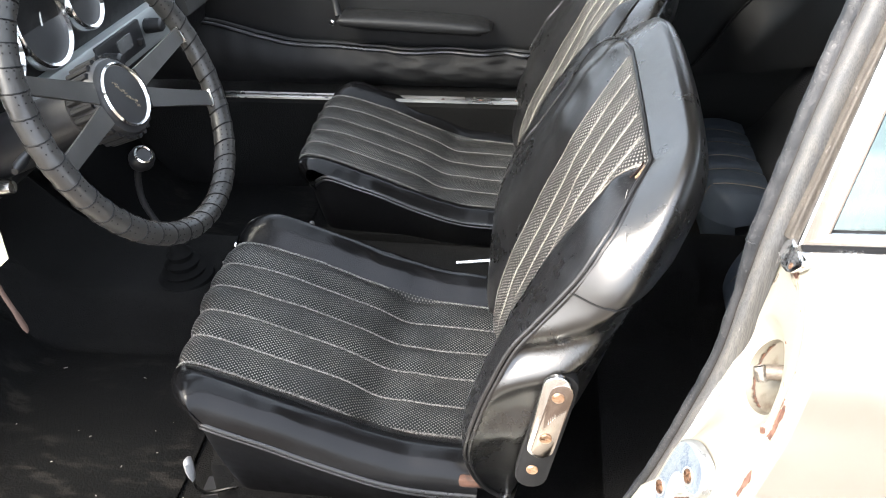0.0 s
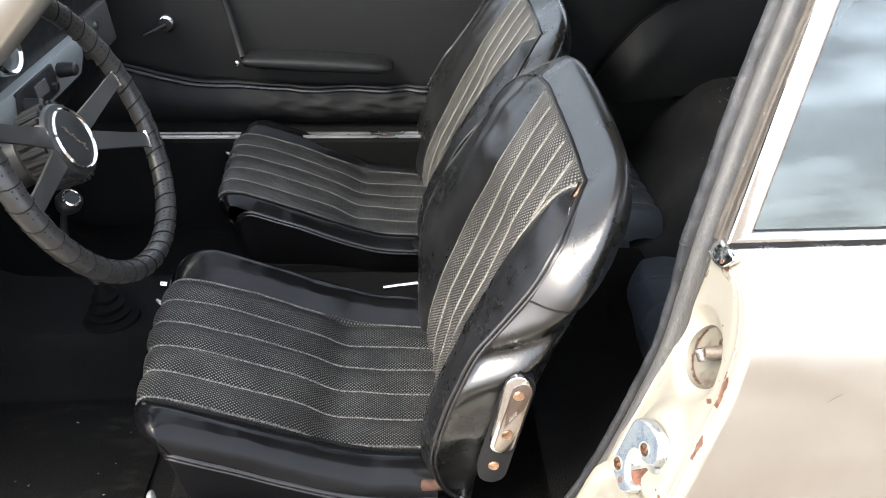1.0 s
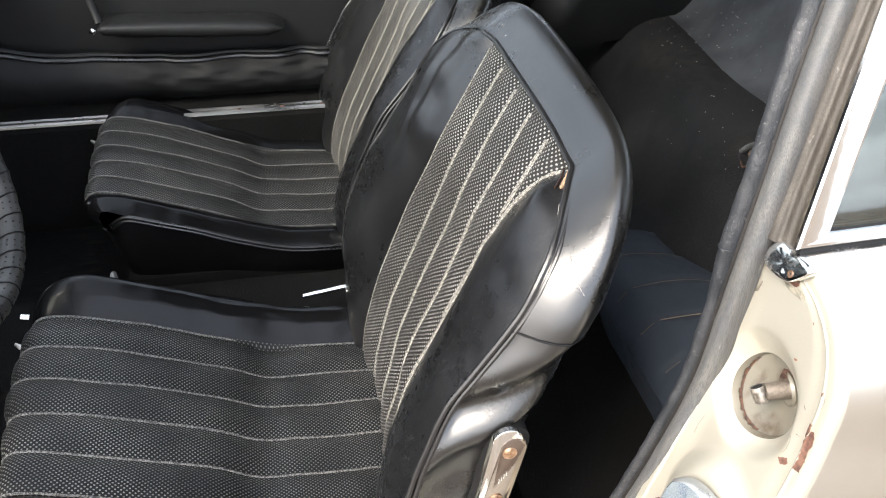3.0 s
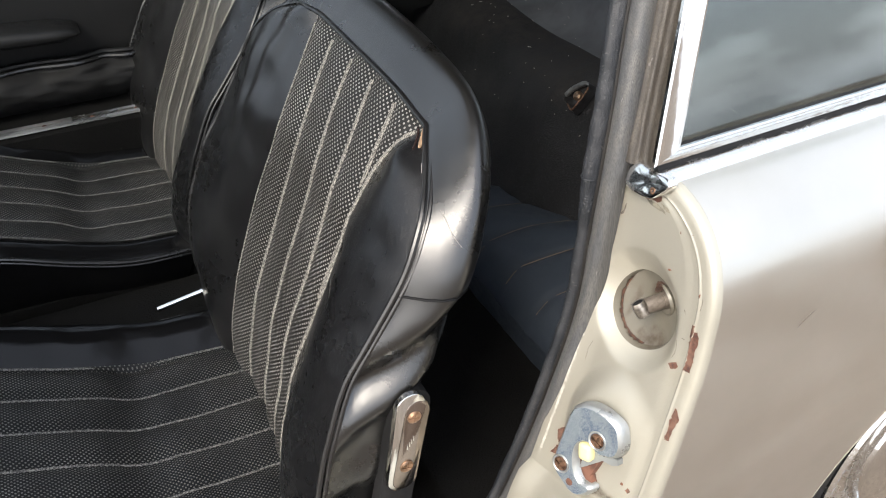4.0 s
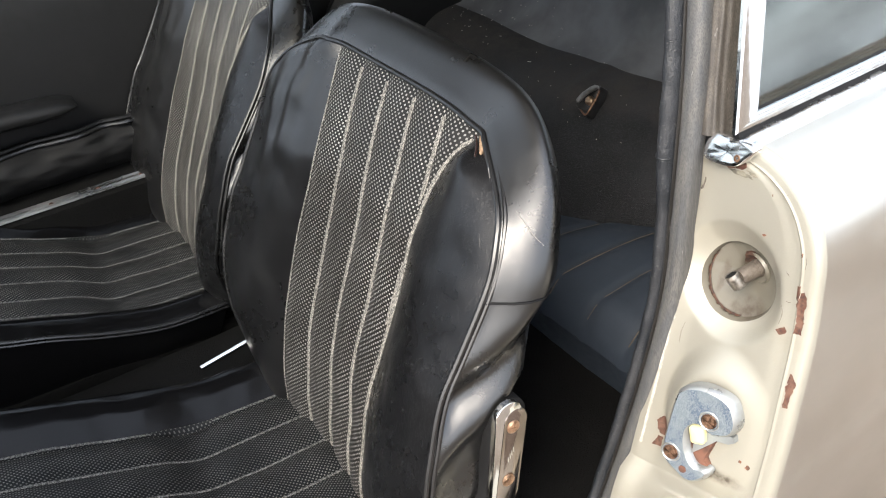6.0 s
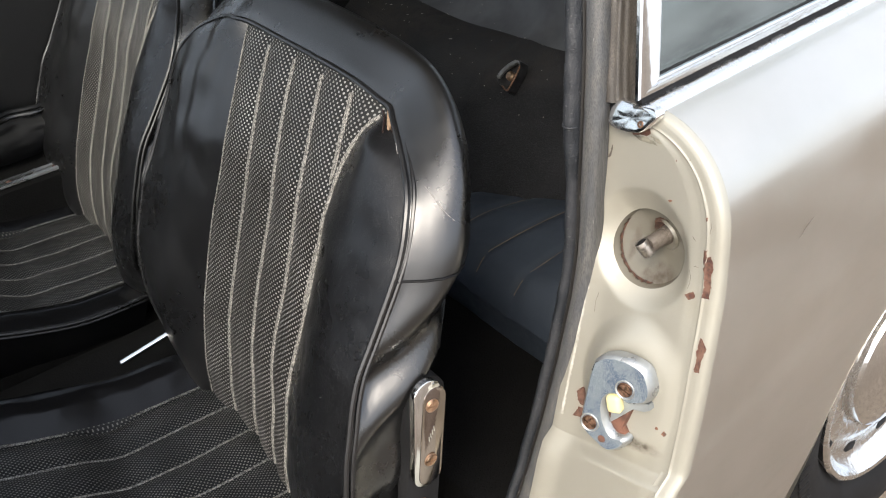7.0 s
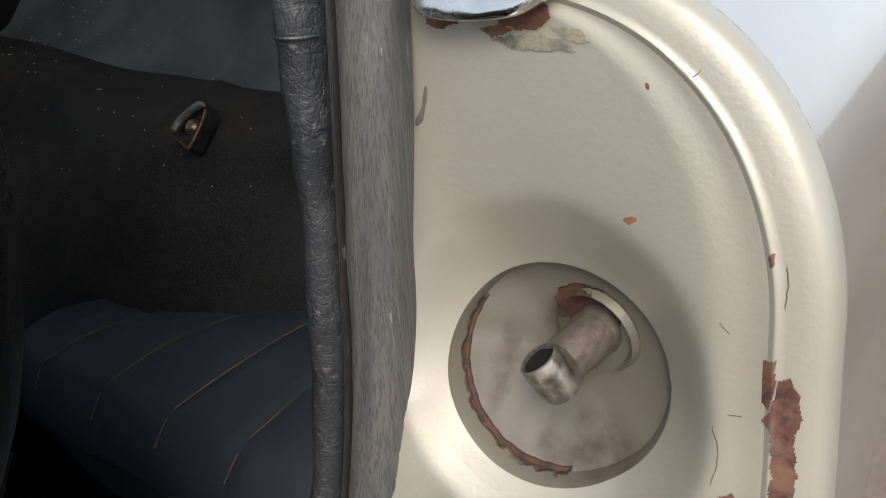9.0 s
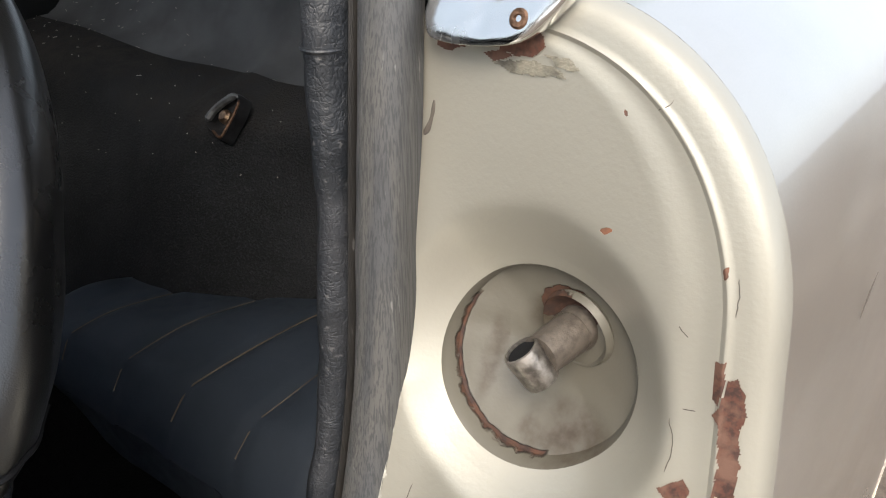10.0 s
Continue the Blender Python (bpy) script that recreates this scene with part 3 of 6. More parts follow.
def rust_patch(poly, step=0.0004, material=CHIP, label="bare dusty red rust"):
    y0, y1 = min(p[0] for p in poly), max(p[0] for p in poly)
    z0, z1 = min(p[1] for p in poly), max(p[1] for p in poly)
    ny, nz = int((y1 - y0) / step) + 3, int((z1 - z0) / step) + 3
    V = [(painted(y0 + (i - 1) * step, z0 + (j - 1) * step) - 0.0004, y0 + (i - 1) * step, z0 + (j - 1) * step) for i in range(ny) for j in range(nz)]
    F = []
    for i in range(ny - 1):
        for j in range(nz - 1):
            y, z = y0 + (i - 0.5) * step, z0 + (j - 0.5) * step
            wy, wz = 0.0007 * wrinkle((y, z, 0), 420), 0.0007 * wrinkle((y, z, 9), 380)
            if inside((y + wy, z + wz), poly):
                F.append((i * nz + j, (i + 1) * nz + j, (i + 1) * nz + j + 1, i * nz + j + 1))
    used = sorted({i for f in F for i in f})
    back_to = {v: k for k, v in enumerate(used)}
    return part("rust_patch", ([V[i] for i in used], [tuple(back_to[i] for i in f) for f in F]), material, jamb, label, angle=80)


for poly in (
        [(0.5440, 0.7335), (0.5408, 0.7348), (0.5398, 0.7292), (0.5403, 0.7225), (0.5428, 0.7232), (0.5434, 0.7280)],
        [(0.5393, 0.7302), (0.5372, 0.7310), (0.5350, 0.7282), (0.5328, 0.7220), (0.5334, 0.7160), (0.5312, 0.7080), (0.5305, 0.6990), (0.5360, 0.6972), (0.5368, 0.7080), (0.5385, 0.7160), (0.5412, 0.7195), (0.5396, 0.7225)],
        [(0.5505, 0.694), (0.5445, 0.699), (0.541, 0.6955), (0.5465, 0.691)],
        [(0.5285, 0.667), (0.5265, 0.667), (0.5215, 0.661), (0.5225, 0.651), (0.522, 0.640), (0.5262, 0.639), (0.5265, 0.649), (0.528, 0.653)],
        [(0.642, 0.805), (0.634, 0.807), (0.6325, 0.803), (0.638, 0.801), (0.643, 0.802)],
        [(0.619, 0.8075), (0.608, 0.8095), (0.606, 0.8065), (0.610, 0.803), (0.616, 0.8025), (0.621, 0.804)],
        [(0.626, 0.802), (0.620, 0.804), (0.616, 0.802), (0.623, 0.8002)],
        [(0.632, 0.561), (0.627, 0.568), (0.618, 0.571), (0.618, 0.551), (0.626, 0.550), (0.629, 0.553)],
        [(0.631, 0.536), (0.627, 0.547), (0.622, 0.548), (0.622, 0.538)],
        ):
    rust_patch(poly)
SCRAPE = plain("scraped_olive_paint", (0.19, 0.175, 0.135), 0.75, vary=0.5, grain=600, depth=0.0008, big=170)
for poly in ([(0.6235, 0.8000), (0.6120, 0.8020), (0.6020, 0.8015), (0.5985, 0.7990), (0.6060, 0.7983), (0.6150, 0.7978)],
             [(0.6060, 0.8040), (0.5990, 0.8040), (0.5945, 0.8015), (0.6000, 0.8010)]):
    rust_patch(poly, material=SCRAPE, label="scraped dirty paint")
# the ragged peeled edge of the paint beside the door seal
PEEL = plain("peeling_white_paint", (0.45, 0.43, 0.37), 0.6, vary=0.2, grain=500, depth=0.0008, big=120)
prng = random.Random(8)
for z0, z1 in ((0.532, 0.606), (0.609, 0.690)):
    zs = spread(z0, z1, 30)
    rust_patch([(0.6432, z) for z in zs] + [(0.6412 - prng.uniform(0.0, 0.0014), z) for z in zs[::-1]], material=PEEL, label="ragged peeling paint edge")


# fine cracks in the paint
CRACK = plain("dirty_crack", (0.10, 0.085, 0.07), 0.8)
dash_line = [(0.6425, 0.7855), (0.6427, 0.7810), (0.6437, 0.7770), (0.6450, 0.7745)]
part("paint_scrape", tube([(painted(y, z), y, z) for y, z in curve(dash_line, 10)], [0.0003, 0.0006, 0.0007, 0.0007, 0.0006, 0.0007, 0.0009, 0.0011, 0.0010, 0.0004], 6), CRACK, jamb, "dirty scrape in the paint")
for pts in ([(0.5425, 0.757), (0.5415, 0.752), (0.5412, 0.747)], [(0.552, 0.714), (0.5492, 0.707), (0.5498, 0.699)], [(0.5455, 0.7185), (0.5490, 0.7180)], [(0.566, 0.803), (0.569, 0.8005), (0.5685, 0.797), (0.572, 0.7945)], [(0.552, 0.738), (0.5548, 0.7405)], [(0.630, 0.66), (0.6315, 0.652), (0.6308, 0.640)]):
    pts = curve(pts, 12)
    part("paint_crack", tube([(painted(y, z) - 0.0001, y + 0.0004 * wrinkle((y, z, 5), 900), z) for y, z in pts], [0.00006] + [0.00014] * 10 + [0.00006], 5), CRACK, jamb)

# outer skin with the wheel arch
ARCH_X, ARCH_Z, ARCH_R = 0.735, 0.27, 0.388


def skin_low(x):
    d = x - ARCH_X
    low = 0.24
    if abs(d) < ARCH_R:
        low = max(low, ARCH_Z + math.sqrt(ARCH_R ** 2 - d * d))
    return low


def skin(u, v):
    """u from the jamb to the tail, v from the bottom to the window."""
    x0 = 0.217
    x = x0 + u * 1.45
    low = skin_low(x)
    if v < 0.6:
        z = low + (0.741 - low) * v / 0.6
        y = 0.5312 - tuck(z)
    else:
        a = math.pi / 2 * (v - 0.6) / 0.4
        y, z = 0.615 - 0.0838 * math.cos(a), 0.741 + 0.0811 * math.sin(a)
        y -= tuck(z)
    if v < 0.6:
        first = face(crease_y(max(0.30, z)), max(0.30, z)) + 0.0095
    else:
        first = jamb_x(z) + 0.0107
    x += (first - x0) * max(0.0, 1 - u / 0.12)
    h = smooth(0.80, 0.55, z)
    y -= 0.022 * smooth(0.42, 0.75, x) * h * (1 - smooth(1.0, 1.6, x))
    y += 0.02 * smooth(0.45, 0.2, z) + 0.14 * smooth(0.8, 1.7, x)
    z += 0.006 * max(0.0, min(x, 0.8) - 0.262) * smooth(0.45, 1.0, v)
    z -= 0.20 * smooth(0.8, 1.7, x) * v
    return x, y, z


us = [0.0, 0.002, 0.006, 0.015] + [0.03 + 0.97 * k / 110 for k in range(111)]
part("quarter_panel", grid(skin, us, [k / 60 for k in range(61)]), SILVER, car, "champagne-silver metallic rear quarter panel", angle=60)
arch = [(ARCH_X + ARCH_R * math.cos(t), ARCH_Z + ARCH_R * math.sin(t)) for t in [math.pi * k / 60 for k in range(61)]]


def arch_lip(t, d):
    x, z = ARCH_X + ARCH_R * math.cos(t), ARCH_Z + ARCH_R * math.sin(t)
    y = 0.5307 - tuck(z) - 0.022 * smooth(0.42, 0.75, x) * smooth(0.80, 0.55, z) * (1 - smooth(1.0, 1.6, x)) + 0.02 * smooth(0.45, 0.2, z) + 0.14 * smooth(0.8, 1.7, x)
    return x + (0.004 - abs(d - 0.5) * 0.008) * -math.cos(t), y + d * 0.022, z + (0.004 - abs(d - 0.5) * 0.008) * -math.sin(t)


part("arch_lip", grid(arch_lip, [math.pi * k / 60 for k in range(61)], (0, 0.2, 0.5, 0.8, 1.0)), SILVER, car)
part("wheel_housing", join(grid(lambda t, d: (ARCH_X + (ARCH_R + 0.01) * math.cos(t), 0.53 + d * 0.21, ARCH_Z + (ARCH_R + 0.01) * math.sin(t)), [math.pi * k / 40 for k in range(41)], (0, 0.5, 1.0)),
     ([(0.32, 0.74, 0.1), (1.15, 0.74, 0.1), (1.15, 0.74, 0.68), (0.32, 0.74, 0.68)], [(0, 1, 2, 3)])), RUBBER, car)

# scratches on the skin
for i, (x, z, dx, dz) in enumerate(((0.330, 0.7085, 0.016, 0.012), (0.385, 0.708, 0.001, 0.006), (0.43, 0.655, 0.002, 0.005))):
    y = skin((x - 0.217) / 1.45, 0.56)[1] - 0.0002
    pts = curve([(x, y, z), (x + dx * 0.5, y, z + dz * 0.62), (x + dx, y, z + dz)], 6)
    part("scratch", tube(pts, [0.0001, 0.0002, 0.0003, 0.0003, 0.0002, 0.0001], 5), CRACK, car)

# rear wheel
AXLE = (ARCH_X, 0.706, 0.310)
wheel = part("wheel", lathe([(0.305, 0.0), (0.312, -0.02), (0.312, -0.10), (0.306, -0.125), (0.29, -0.141), (0.25, -0.147), (0.215, -0.141), (0.199, -0.130), (0.19, -0.120), (0.19, -0.02), (0.25, 0.0)], AXLE, (0, 1, 0), 72, cap=False), RUBBER, car, "black tyre")
part("rim", lathe([(0.186, 0.0), (0.19, -0.118), (0.196, -0.130), (0.197, -0.136), (0.194, -0.140), (0.188, -0.139), (0.183, -0.128), (0.178, -0.116), (0.168, -0.110), (0.15, -0.112), (0.13, -0.118), (0.118, -0.113), (0.11, -0.10), (0.05, -0.1)], AXLE, (0, 1, 0), 72), CHROME_PITTED, wheel, "chromed steel rim")
part("hubcap", lathe([(0.116, -0.095), (0.118, -0.120), (0.114, -0.128), (0.104, -0.132), (0.07, -0.137), (0.035, -0.1395), (0.015, -0.140), (0.001, -0.140)], AXLE, (0, 1, 0), 64), CHROME, wheel, "domed chrome hubcap")
for k in range(12):
    t = 2 * math.pi * (k + 0.26) / 12
    c = Vector((ARCH_X + 0.163 * math.cos(t), AXLE[1] - 0.1095, AXLE[2] + 0.163 * math.sin(t)))
    # black blocks stand for the dark of the open slots
    part("vent_slot", rbox(c, (0.024, 0.006, 0.017), 0.0029, Matrix.Rotation(-t - math.pi / 2, 4, "Y")), RUBBER, wheel)
for k in range(7):
    t = math.pi + 0.12 + k * 0.07
    c = Vector((ARCH_X + 0.252 * math.cos(t), AXLE[1] - 0.1468, AXLE[2] + 0.252 * math.sin(t)))
    part("raised_mark", rbox(c, (0.013, 0.0022, 0.02), 0.0009, Matrix.Rotation(-t - math.pi / 2, 4, "Y")), RUBBER, wheel)

# ---- quarter window ----
window = thing("quarter_window", (0.27, 0.63, 0.83), "fixed quarter window with tinted glass in a chrome frame", "window")
LOW_A, LOW_B = Vector((0.2434, 0.6214, 0.8289)), Vector((0.7834, 0.632, 0.832))
UP = Vector((0.309, 0.679, 1.091))
TOP = Vector((0.60, 0.695, 1.10))
along, rise = (LOW_B - LOW_A).normalized(), (UP - LOW_A).normalized()
out_n = along.cross(rise).normalized()
if out_n.y > 0:
    out_n = -out_n


CH = [(0, 0), (0.0, 0.0035), (0.0012, 0.0048), (0.003, 0.0052), (0.0085, 0.0085), (0.0112, 0.0095), (0.0126, 0.0088), (0.0135, 0.0065), (0.0135, 0)]
w_up = (rise - along * rise.dot(along)).normalized()
w_back = (along - rise * along.dot(rise)).normalized()
mitre = (along * 1.4 + rise * 0.93) / math.sqrt(1 - along.dot(rise) ** 2)


def bent_strip(p, corner, q, profile):
    """A moulding that turns a mitred corner."""
    rows = []
    for e, w in ((p, w_back * 1.4), (p * 0.5 + corner * 0.5, w_back * 1.4), (corner, mitre), (corner * 0.5 + q * 0.5, w_up * 0.93), (q, w_up * 0.93)):
        rows.append([tuple(e + w * a + out_n * b * 0.9) for a, b in profile])
    return rings(rows)


part("frame", bent_strip(UP, LOW_A, LOW_B, CH), CHROME, window, "bright mitred chrome frame", angle=22)
g0, g1 = LOW_A + mitre * 0.0128, LOW_B + w_up * 0.012
g2, g3 = TOP, UP + w_back * 0.018
pane = part("pane", rings([[tuple(p + out_n * d) for p in (g0, g1, g1 + Vector((-0.05, 0.05, 0.10)), g2 + Vector((0, 0.018, 0)), g3 + Vector((0, 0.018, 0)))] for d in (0.001, 0.004)]), GLASS, window, "grey-green tinted glass")
pane.visible_shadow = False


def along_belt(section, x0, x1):
    """A strip of that cross-section (y, z) along the belt line."""
    return rings([[(x, y + 0.02 * (x - LOW_A.x), z + 0.006 * (x - LOW_A.x)) for y, z in section] for x in spread(x0, x1, 8)])


part("gasket", along_belt([(0.6240, 0.8225), (0.6190, 0.8225), (0.6178, 0.8255), (0.6185, 0.8292), (0.6240, 0.8295)], 0.2475, 0.78), RUBBER, window, "black rubber gasket")
part("glass_gasket", join(tube([g0 + out_n * 0.004, g1 + out_n * 0.004], 0.0022, 8), tube([g0 + out_n * 0.004, g3 + out_n * 0.004], 0.0022, 8)), RUBBER, window)

# moulding along the belt line, and its end clip
part("belt_moulding", along_belt([(0.6225, 0.8255), (0.6180, 0.8262), (0.6120, 0.8256), (0.6070, 0.8240), (0.6035, 0.8218), (0.6022, 0.8196), (0.6040, 0.8175), (0.6225, 0.8165)], 0.2425, 0.80), CHROME_PITTED, car, "pitted chrome belt moulding")
clip_line = curve([(0.6445, 0.812), (0.6405, 0.8055), (0.626, 0.805), (0.611, 0.8075), (0.602, 0.8155), (0.5975, 0.8235), (0.604, 0.8270), (0.620, 0.8262), (0.636, 0.8258), (0.643, 0.8200), (0.6445, 0.812)], 61)[:-1]
clip_mid = np.array([0.622, 0.8158])


def clip_loop(x, s):
    out = []
    for q in clip_line:
        y, z = clip_mid + (q - clip_mid) * s
        d = 0.0006 * wrinkle((y, z, 3), 110) + 0.0005 * wrinkle((y, z, 3), 280) if s < 0.99 else 0.0
        out.append((x + d * 0.8 + 0.38 * (z - 0.8158), y, z))
    return out


clip = part("moulding_clip", rings([clip_loop(x, s) for x, s in ((0.2465, 1.0), (0.2432, 1.0), (0.2414, 0.985), (0.2404, 0.955), (0.2398, 0.91), (0.2395, 0.7), (0.2395, 0.45), (0.2396, 0.25), (0.2396, 0.05))]), CHROME_PITTED, car, "dented chrome end clip with rust", angle=70)
part("clip_screw", lathe([(0.0030, 0.003), (0.0030, -0.0002), (0.0024, -0.0009), (0.0012, -0.0009), (0.0008, -0.0002), (0.0001, -0.0002)], (0.2392, 0.6115, 0.8140), (1, 0, -0.38), 18), SCREW_DARK, clip)

# ---- door seal ----
def seal_line(dx, dy):
    pts = [(0.075 + dx, 0.672 + dy, 0.30), (0.135 + dx, 0.668 + dy, 0.40), (0.172 + dx, 0.662 + dy, 0.50), (0.197 + dx, 0.6535 + dy, 0.60), (0.2155 + dx, 0.651 + dy, 0.68), (0.2245 + dx, 0.6535 + dy, 0.75),
           (0.231 + dx, 0.656 + dy, 0.80), (0.243 + dx, 0.664 + dy, 0.86), (0.263 + dx, 0.682 + dy, 0.94), (0.30 + dx, 0.712 + dy, 1.06), (0.33 + dx, 0.735 + dy, 1.14)]
    return curve(pts, 240)


def seal_skin(profile, lump=0.0006, seed=0.0, narrow=0.0):
    lines = []
    for i, (a, b) in enumerate(profile):
        line = []
        for p, q in zip(seal_line(a, b), seal_line(*profile[0])):
            w = 1 - narrow * (1 - smooth(0.796, 0.801, p[2])) + narrow * 0.8 * smooth(0.742, 0.796, p[2]) * (1 - smooth(0.796, 0.801, p[2]))
            p = q + (p - q) * w
            line.append((p[0] + lump * wrinkle(p, 55, seed), p[1] + lump * wrinkle(p, 55, seed + 9), p[2]))
        lines.append(line)
    return rings(lines, caps=False, closed=False)


part("door_seal", seal_skin([(0.012, -0.009), (0.006, -0.0105), (0.0, -0.0108), (-0.0040, -0.0085), (-0.0053, -0.004), (-0.0055, 0.0), (-0.0048, 0.003), (-0.003, 0.0046), (0.001, 0.0054)], 0.00025), SEAL_GREY, car, "weathered grey rubber door seal", angle=80)
part("seal_channel", seal_skin([(0.0, 0.0046), (-0.0036, 0.0050), (-0.0052, 0.0060), (-0.0040, 0.0072), (0.0, 0.0078)], 0.0003, 4), SEAL_GAP, car, "thin dark brown seal channel", angle=80)
part("seal_trim", seal_skin([(0.002, 0.0070), (-0.0050, 0.0078), (-0.0090, 0.0092), (-0.0118, 0.0115), (-0.0128, 0.0135), (-0.0135, 0.016), (-0.0122, 0.0185), (-0.0095, 0.0212), (-0.003, 0.0255), (0.03, 0.034)], 0.0012, 7, 0.23), TRIM_SKIN, car, "creased black edge trim", angle=80)

FOLD = [min(seal_line(a, b), key=lambda q: abs(q[2] - 0.800)) for a, b in ((-0.0065, 0.0078), (-0.0117, 0.0103), (-0.0138, 0.015), (-0.0108, 0.0203), (-0.003, 0.0255))]
part("trim_fold", tube(curve([tuple(q) for q in FOLD], 16), [0.0003] + [0.0007] * 14 + [0.0003], 8), SEAL_DARK, car, "folded edge of the black trim")


def upper_line(dx, dy):
    return curve([(0.2515 + dx, 0.6455 + dy, 0.822), (0.256 + dx, 0.650 + dy, 0.84), (0.262 + dx, 0.655 + dy, 0.86), (0.284 + dx, 0.672 + dy, 0.94), (0.323 + dx, 0.703 + dy, 1.06), (0.352 + dx, 0.728 + dy, 1.14)], 60)


def upper_skin(profile):
    return rings([[(p[0] + 0.0005 * wrinkle(p, 70, 3), p[1], p[2]) for p in upper_line(a, b)] for a, b in profile], caps=False, closed=False)


part("pillar_channel", upper_skin([(-0.010, 0.018), (-0.0125, 0.012), (-0.010, 0.009), (-0.007, 0.008), (-0.0105, 0.005), (-0.0115, 0.001), (-0.0105, -0.003), (-0.0085, -0.0045), (-0.0090, -0.006), (-0.0065, -0.0078), (-0.0035, -0.0068), (-0.002, -0.0085), (0.001, -0.0102), (0.003, -0.0098), (0.006, -0.0135), (0.010, -0.0145), (0.013, -0.0138), (0.017, -0.0155), (0.024, -0.0145), (0.034, -0.008)]), SEAL_BROWN, car, "weathered ribbed window channel on the pillar", angle=80)
part("pillar_core", tube(curve([(0.292, 0.69, 0.80), (0.32, 0.705, 0.92), (0.365, 0.735, 1.06), (0.405, 0.77, 1.16)], 12), 0.020, 10), VINYL, car)

def cross_screw(o, axis, r):
    """A low screw head: a disc with four raised quarters round a cross slot."""
    a = Vector(axis).normalized()
    e1 = a.orthogonal().normalized()
    e2 = a.cross(e1)
    o = Vector(o)
    geos = [lathe([(r, -0.003), (r, 0.0004), (r * 0.93, 0.0009), (r * 0.84, 0.0004), (0.0001, 0.0002)], o, a, 24)]
    gap, R = r * 0.11, r * 0.80
    for k in range(4):
        t0 = 0.5 + k * math.pi / 2
        f, g = e1 * math.cos(t0) + e2 * math.sin(t0), -e1 * math.sin(t0) + e2 * math.cos(t0)
        sector = [(gap, gap)] + [(R * math.cos(q), R * math.sin(q)) for q in spread(0.14, math.pi / 2 - 0.14, 5)]
        geos.append(rings([[tuple(o + f * u * w + g * v * w + a * h) for u, v in sector] for h, w in ((0.0, 1.0), (0.0011, 1.0), (0.0015, 0.94))]))
    return join(*geos)


# ---- lock plate on the jamb ----
outline = curve([(0.6007, 0.6300), (0.5942, 0.6368), (0.5823, 0.6418), (0.5673, 0.6419), (0.5541, 0.6378), (0.5473, 0.6276), (0.5439, 0.6171), (0.5465, 0.6070), (0.5542, 0.6020), (0.5637, 0.5990), (0.5715, 0.6033), (0.5785, 0.6027), (0.5827, 0.5947), (0.5811, 0.5818),
                 (0.5754, 0.5699), (0.5686, 0.5640), (0.5590, 0.5645), (0.5560, 0.5600), (0.5599, 0.5523), (0.5681, 0.5457), (0.5767, 0.5452), (0.5871, 0.5501), (0.5966, 0.5557), (0.6016, 0.5640), (0.6033, 0.5780), (0.6030, 0.5967), (0.6024, 0.6175), (0.6007, 0.6300)], 90)[:-1]
ZINC = Nodes("blue_zinc", (0.35, 0.43, 0.5), 0.45, 0.5)
_n, _m = ZINC.noise(60, 3), ZINC.noise(1100, 3)
ZINC.colour(ZINC.mix(ZINC.ramp(_m, 0.42, 0.62, 0, 0.75), ZINC.mix(ZINC.ramp(_n, 0.4, 0.62), (0.175, 0.215, 0.245), (0.07, 0.105, 0.165)), (0.31, 0.34, 0.36)))
ZINC.bump(_m, 0.0004, 0.5)
ZINC = ZINC.mat
ZINC_WORN = plain("worn_zinc", (0.36, 0.37, 0.36), 0.33, 0.7, vary=0.15, grain=700, depth=0.0003, big=60)


def squeeze(y, z):
    """The plate drawn in towards its lower inner corner."""
    return 0.602 + (y - 0.602) * 0.92, 0.546 + (z - 0.546) * 0.93


outline = np.array([squeeze(*q) for q in outline])


def plate(inset, d):
    n = len(outline)
    out = []
    for i in range(n):
        a, p, c = outline[(i - 3) % n], outline[i], outline[(i + 3) % n]
        e = (c - a) / (np.linalg.norm(c - a) + 1e-9)
        q = p + np.array([-e[1], e[0]]) * inset * TURN_IN
        out.append((lx(*q) - d if d < 0.02 else lx(*q) + 0.010, q[0], q[1]))
    return out


area = sum(outline[i][0] * outline[(i + 1) % len(outline)][1] - outline[(i + 1) % len(outline)][0] * outline[i][1] for i in range(len(outline)))
TURN_IN = 1.0 if area > 0 else -1.0
lock = part("latch_plate", rings([plate(0, 0.05), plate(0, -0.005), plate(0.0005, -0.0028), plate(0.0016, -0.0010), plate(0.0028, -0.0001)], caps=False), ZINC_WORN, car, "zinc-plated latch plate with worn bluish finish", angle=50)
part("latch_face", rings([plate(0.0028, -0.0001), plate(0.0034, 0.0), plate(0.0036, 0.0)], caps=True), ZINC, lock, "speckled blue zinc face", angle=50)


def on_plate(y, z, d=0.0):
    y, z = squeeze(y, z)
    return Vector((lx(y, z) - d, y, z))


LN = Vector((-1, -0.3, 0.25)).normalized()
for y, z in ((0.567, 0.6137), (0.5924, 0.5682)):
    part("latch_screw", cross_screw(on_plate(y, z), LN, 0.0066), SCREW_DARK, lock, "rusty cross-head screw")
    part("screw_seat", lathe([(0.0090, -0.001), (0.0088, 0.0005), (0.0082, 0.0009), (0.0072, 0.0002)], on_plate(y, z), LN, 28, cap=False), ZINC_WORN, lock)
part("latch_hole", lathe([(0.0034, -0.001), (0.0034, 0.0005), (0.0024, 0.0005), (0.0001, 0.0001)], on_plate(0.5784, 0.5562), LN, 14), RUST, lock)
TL = LN.to_track_quat("X", "Z").to_matrix().to_4x4()
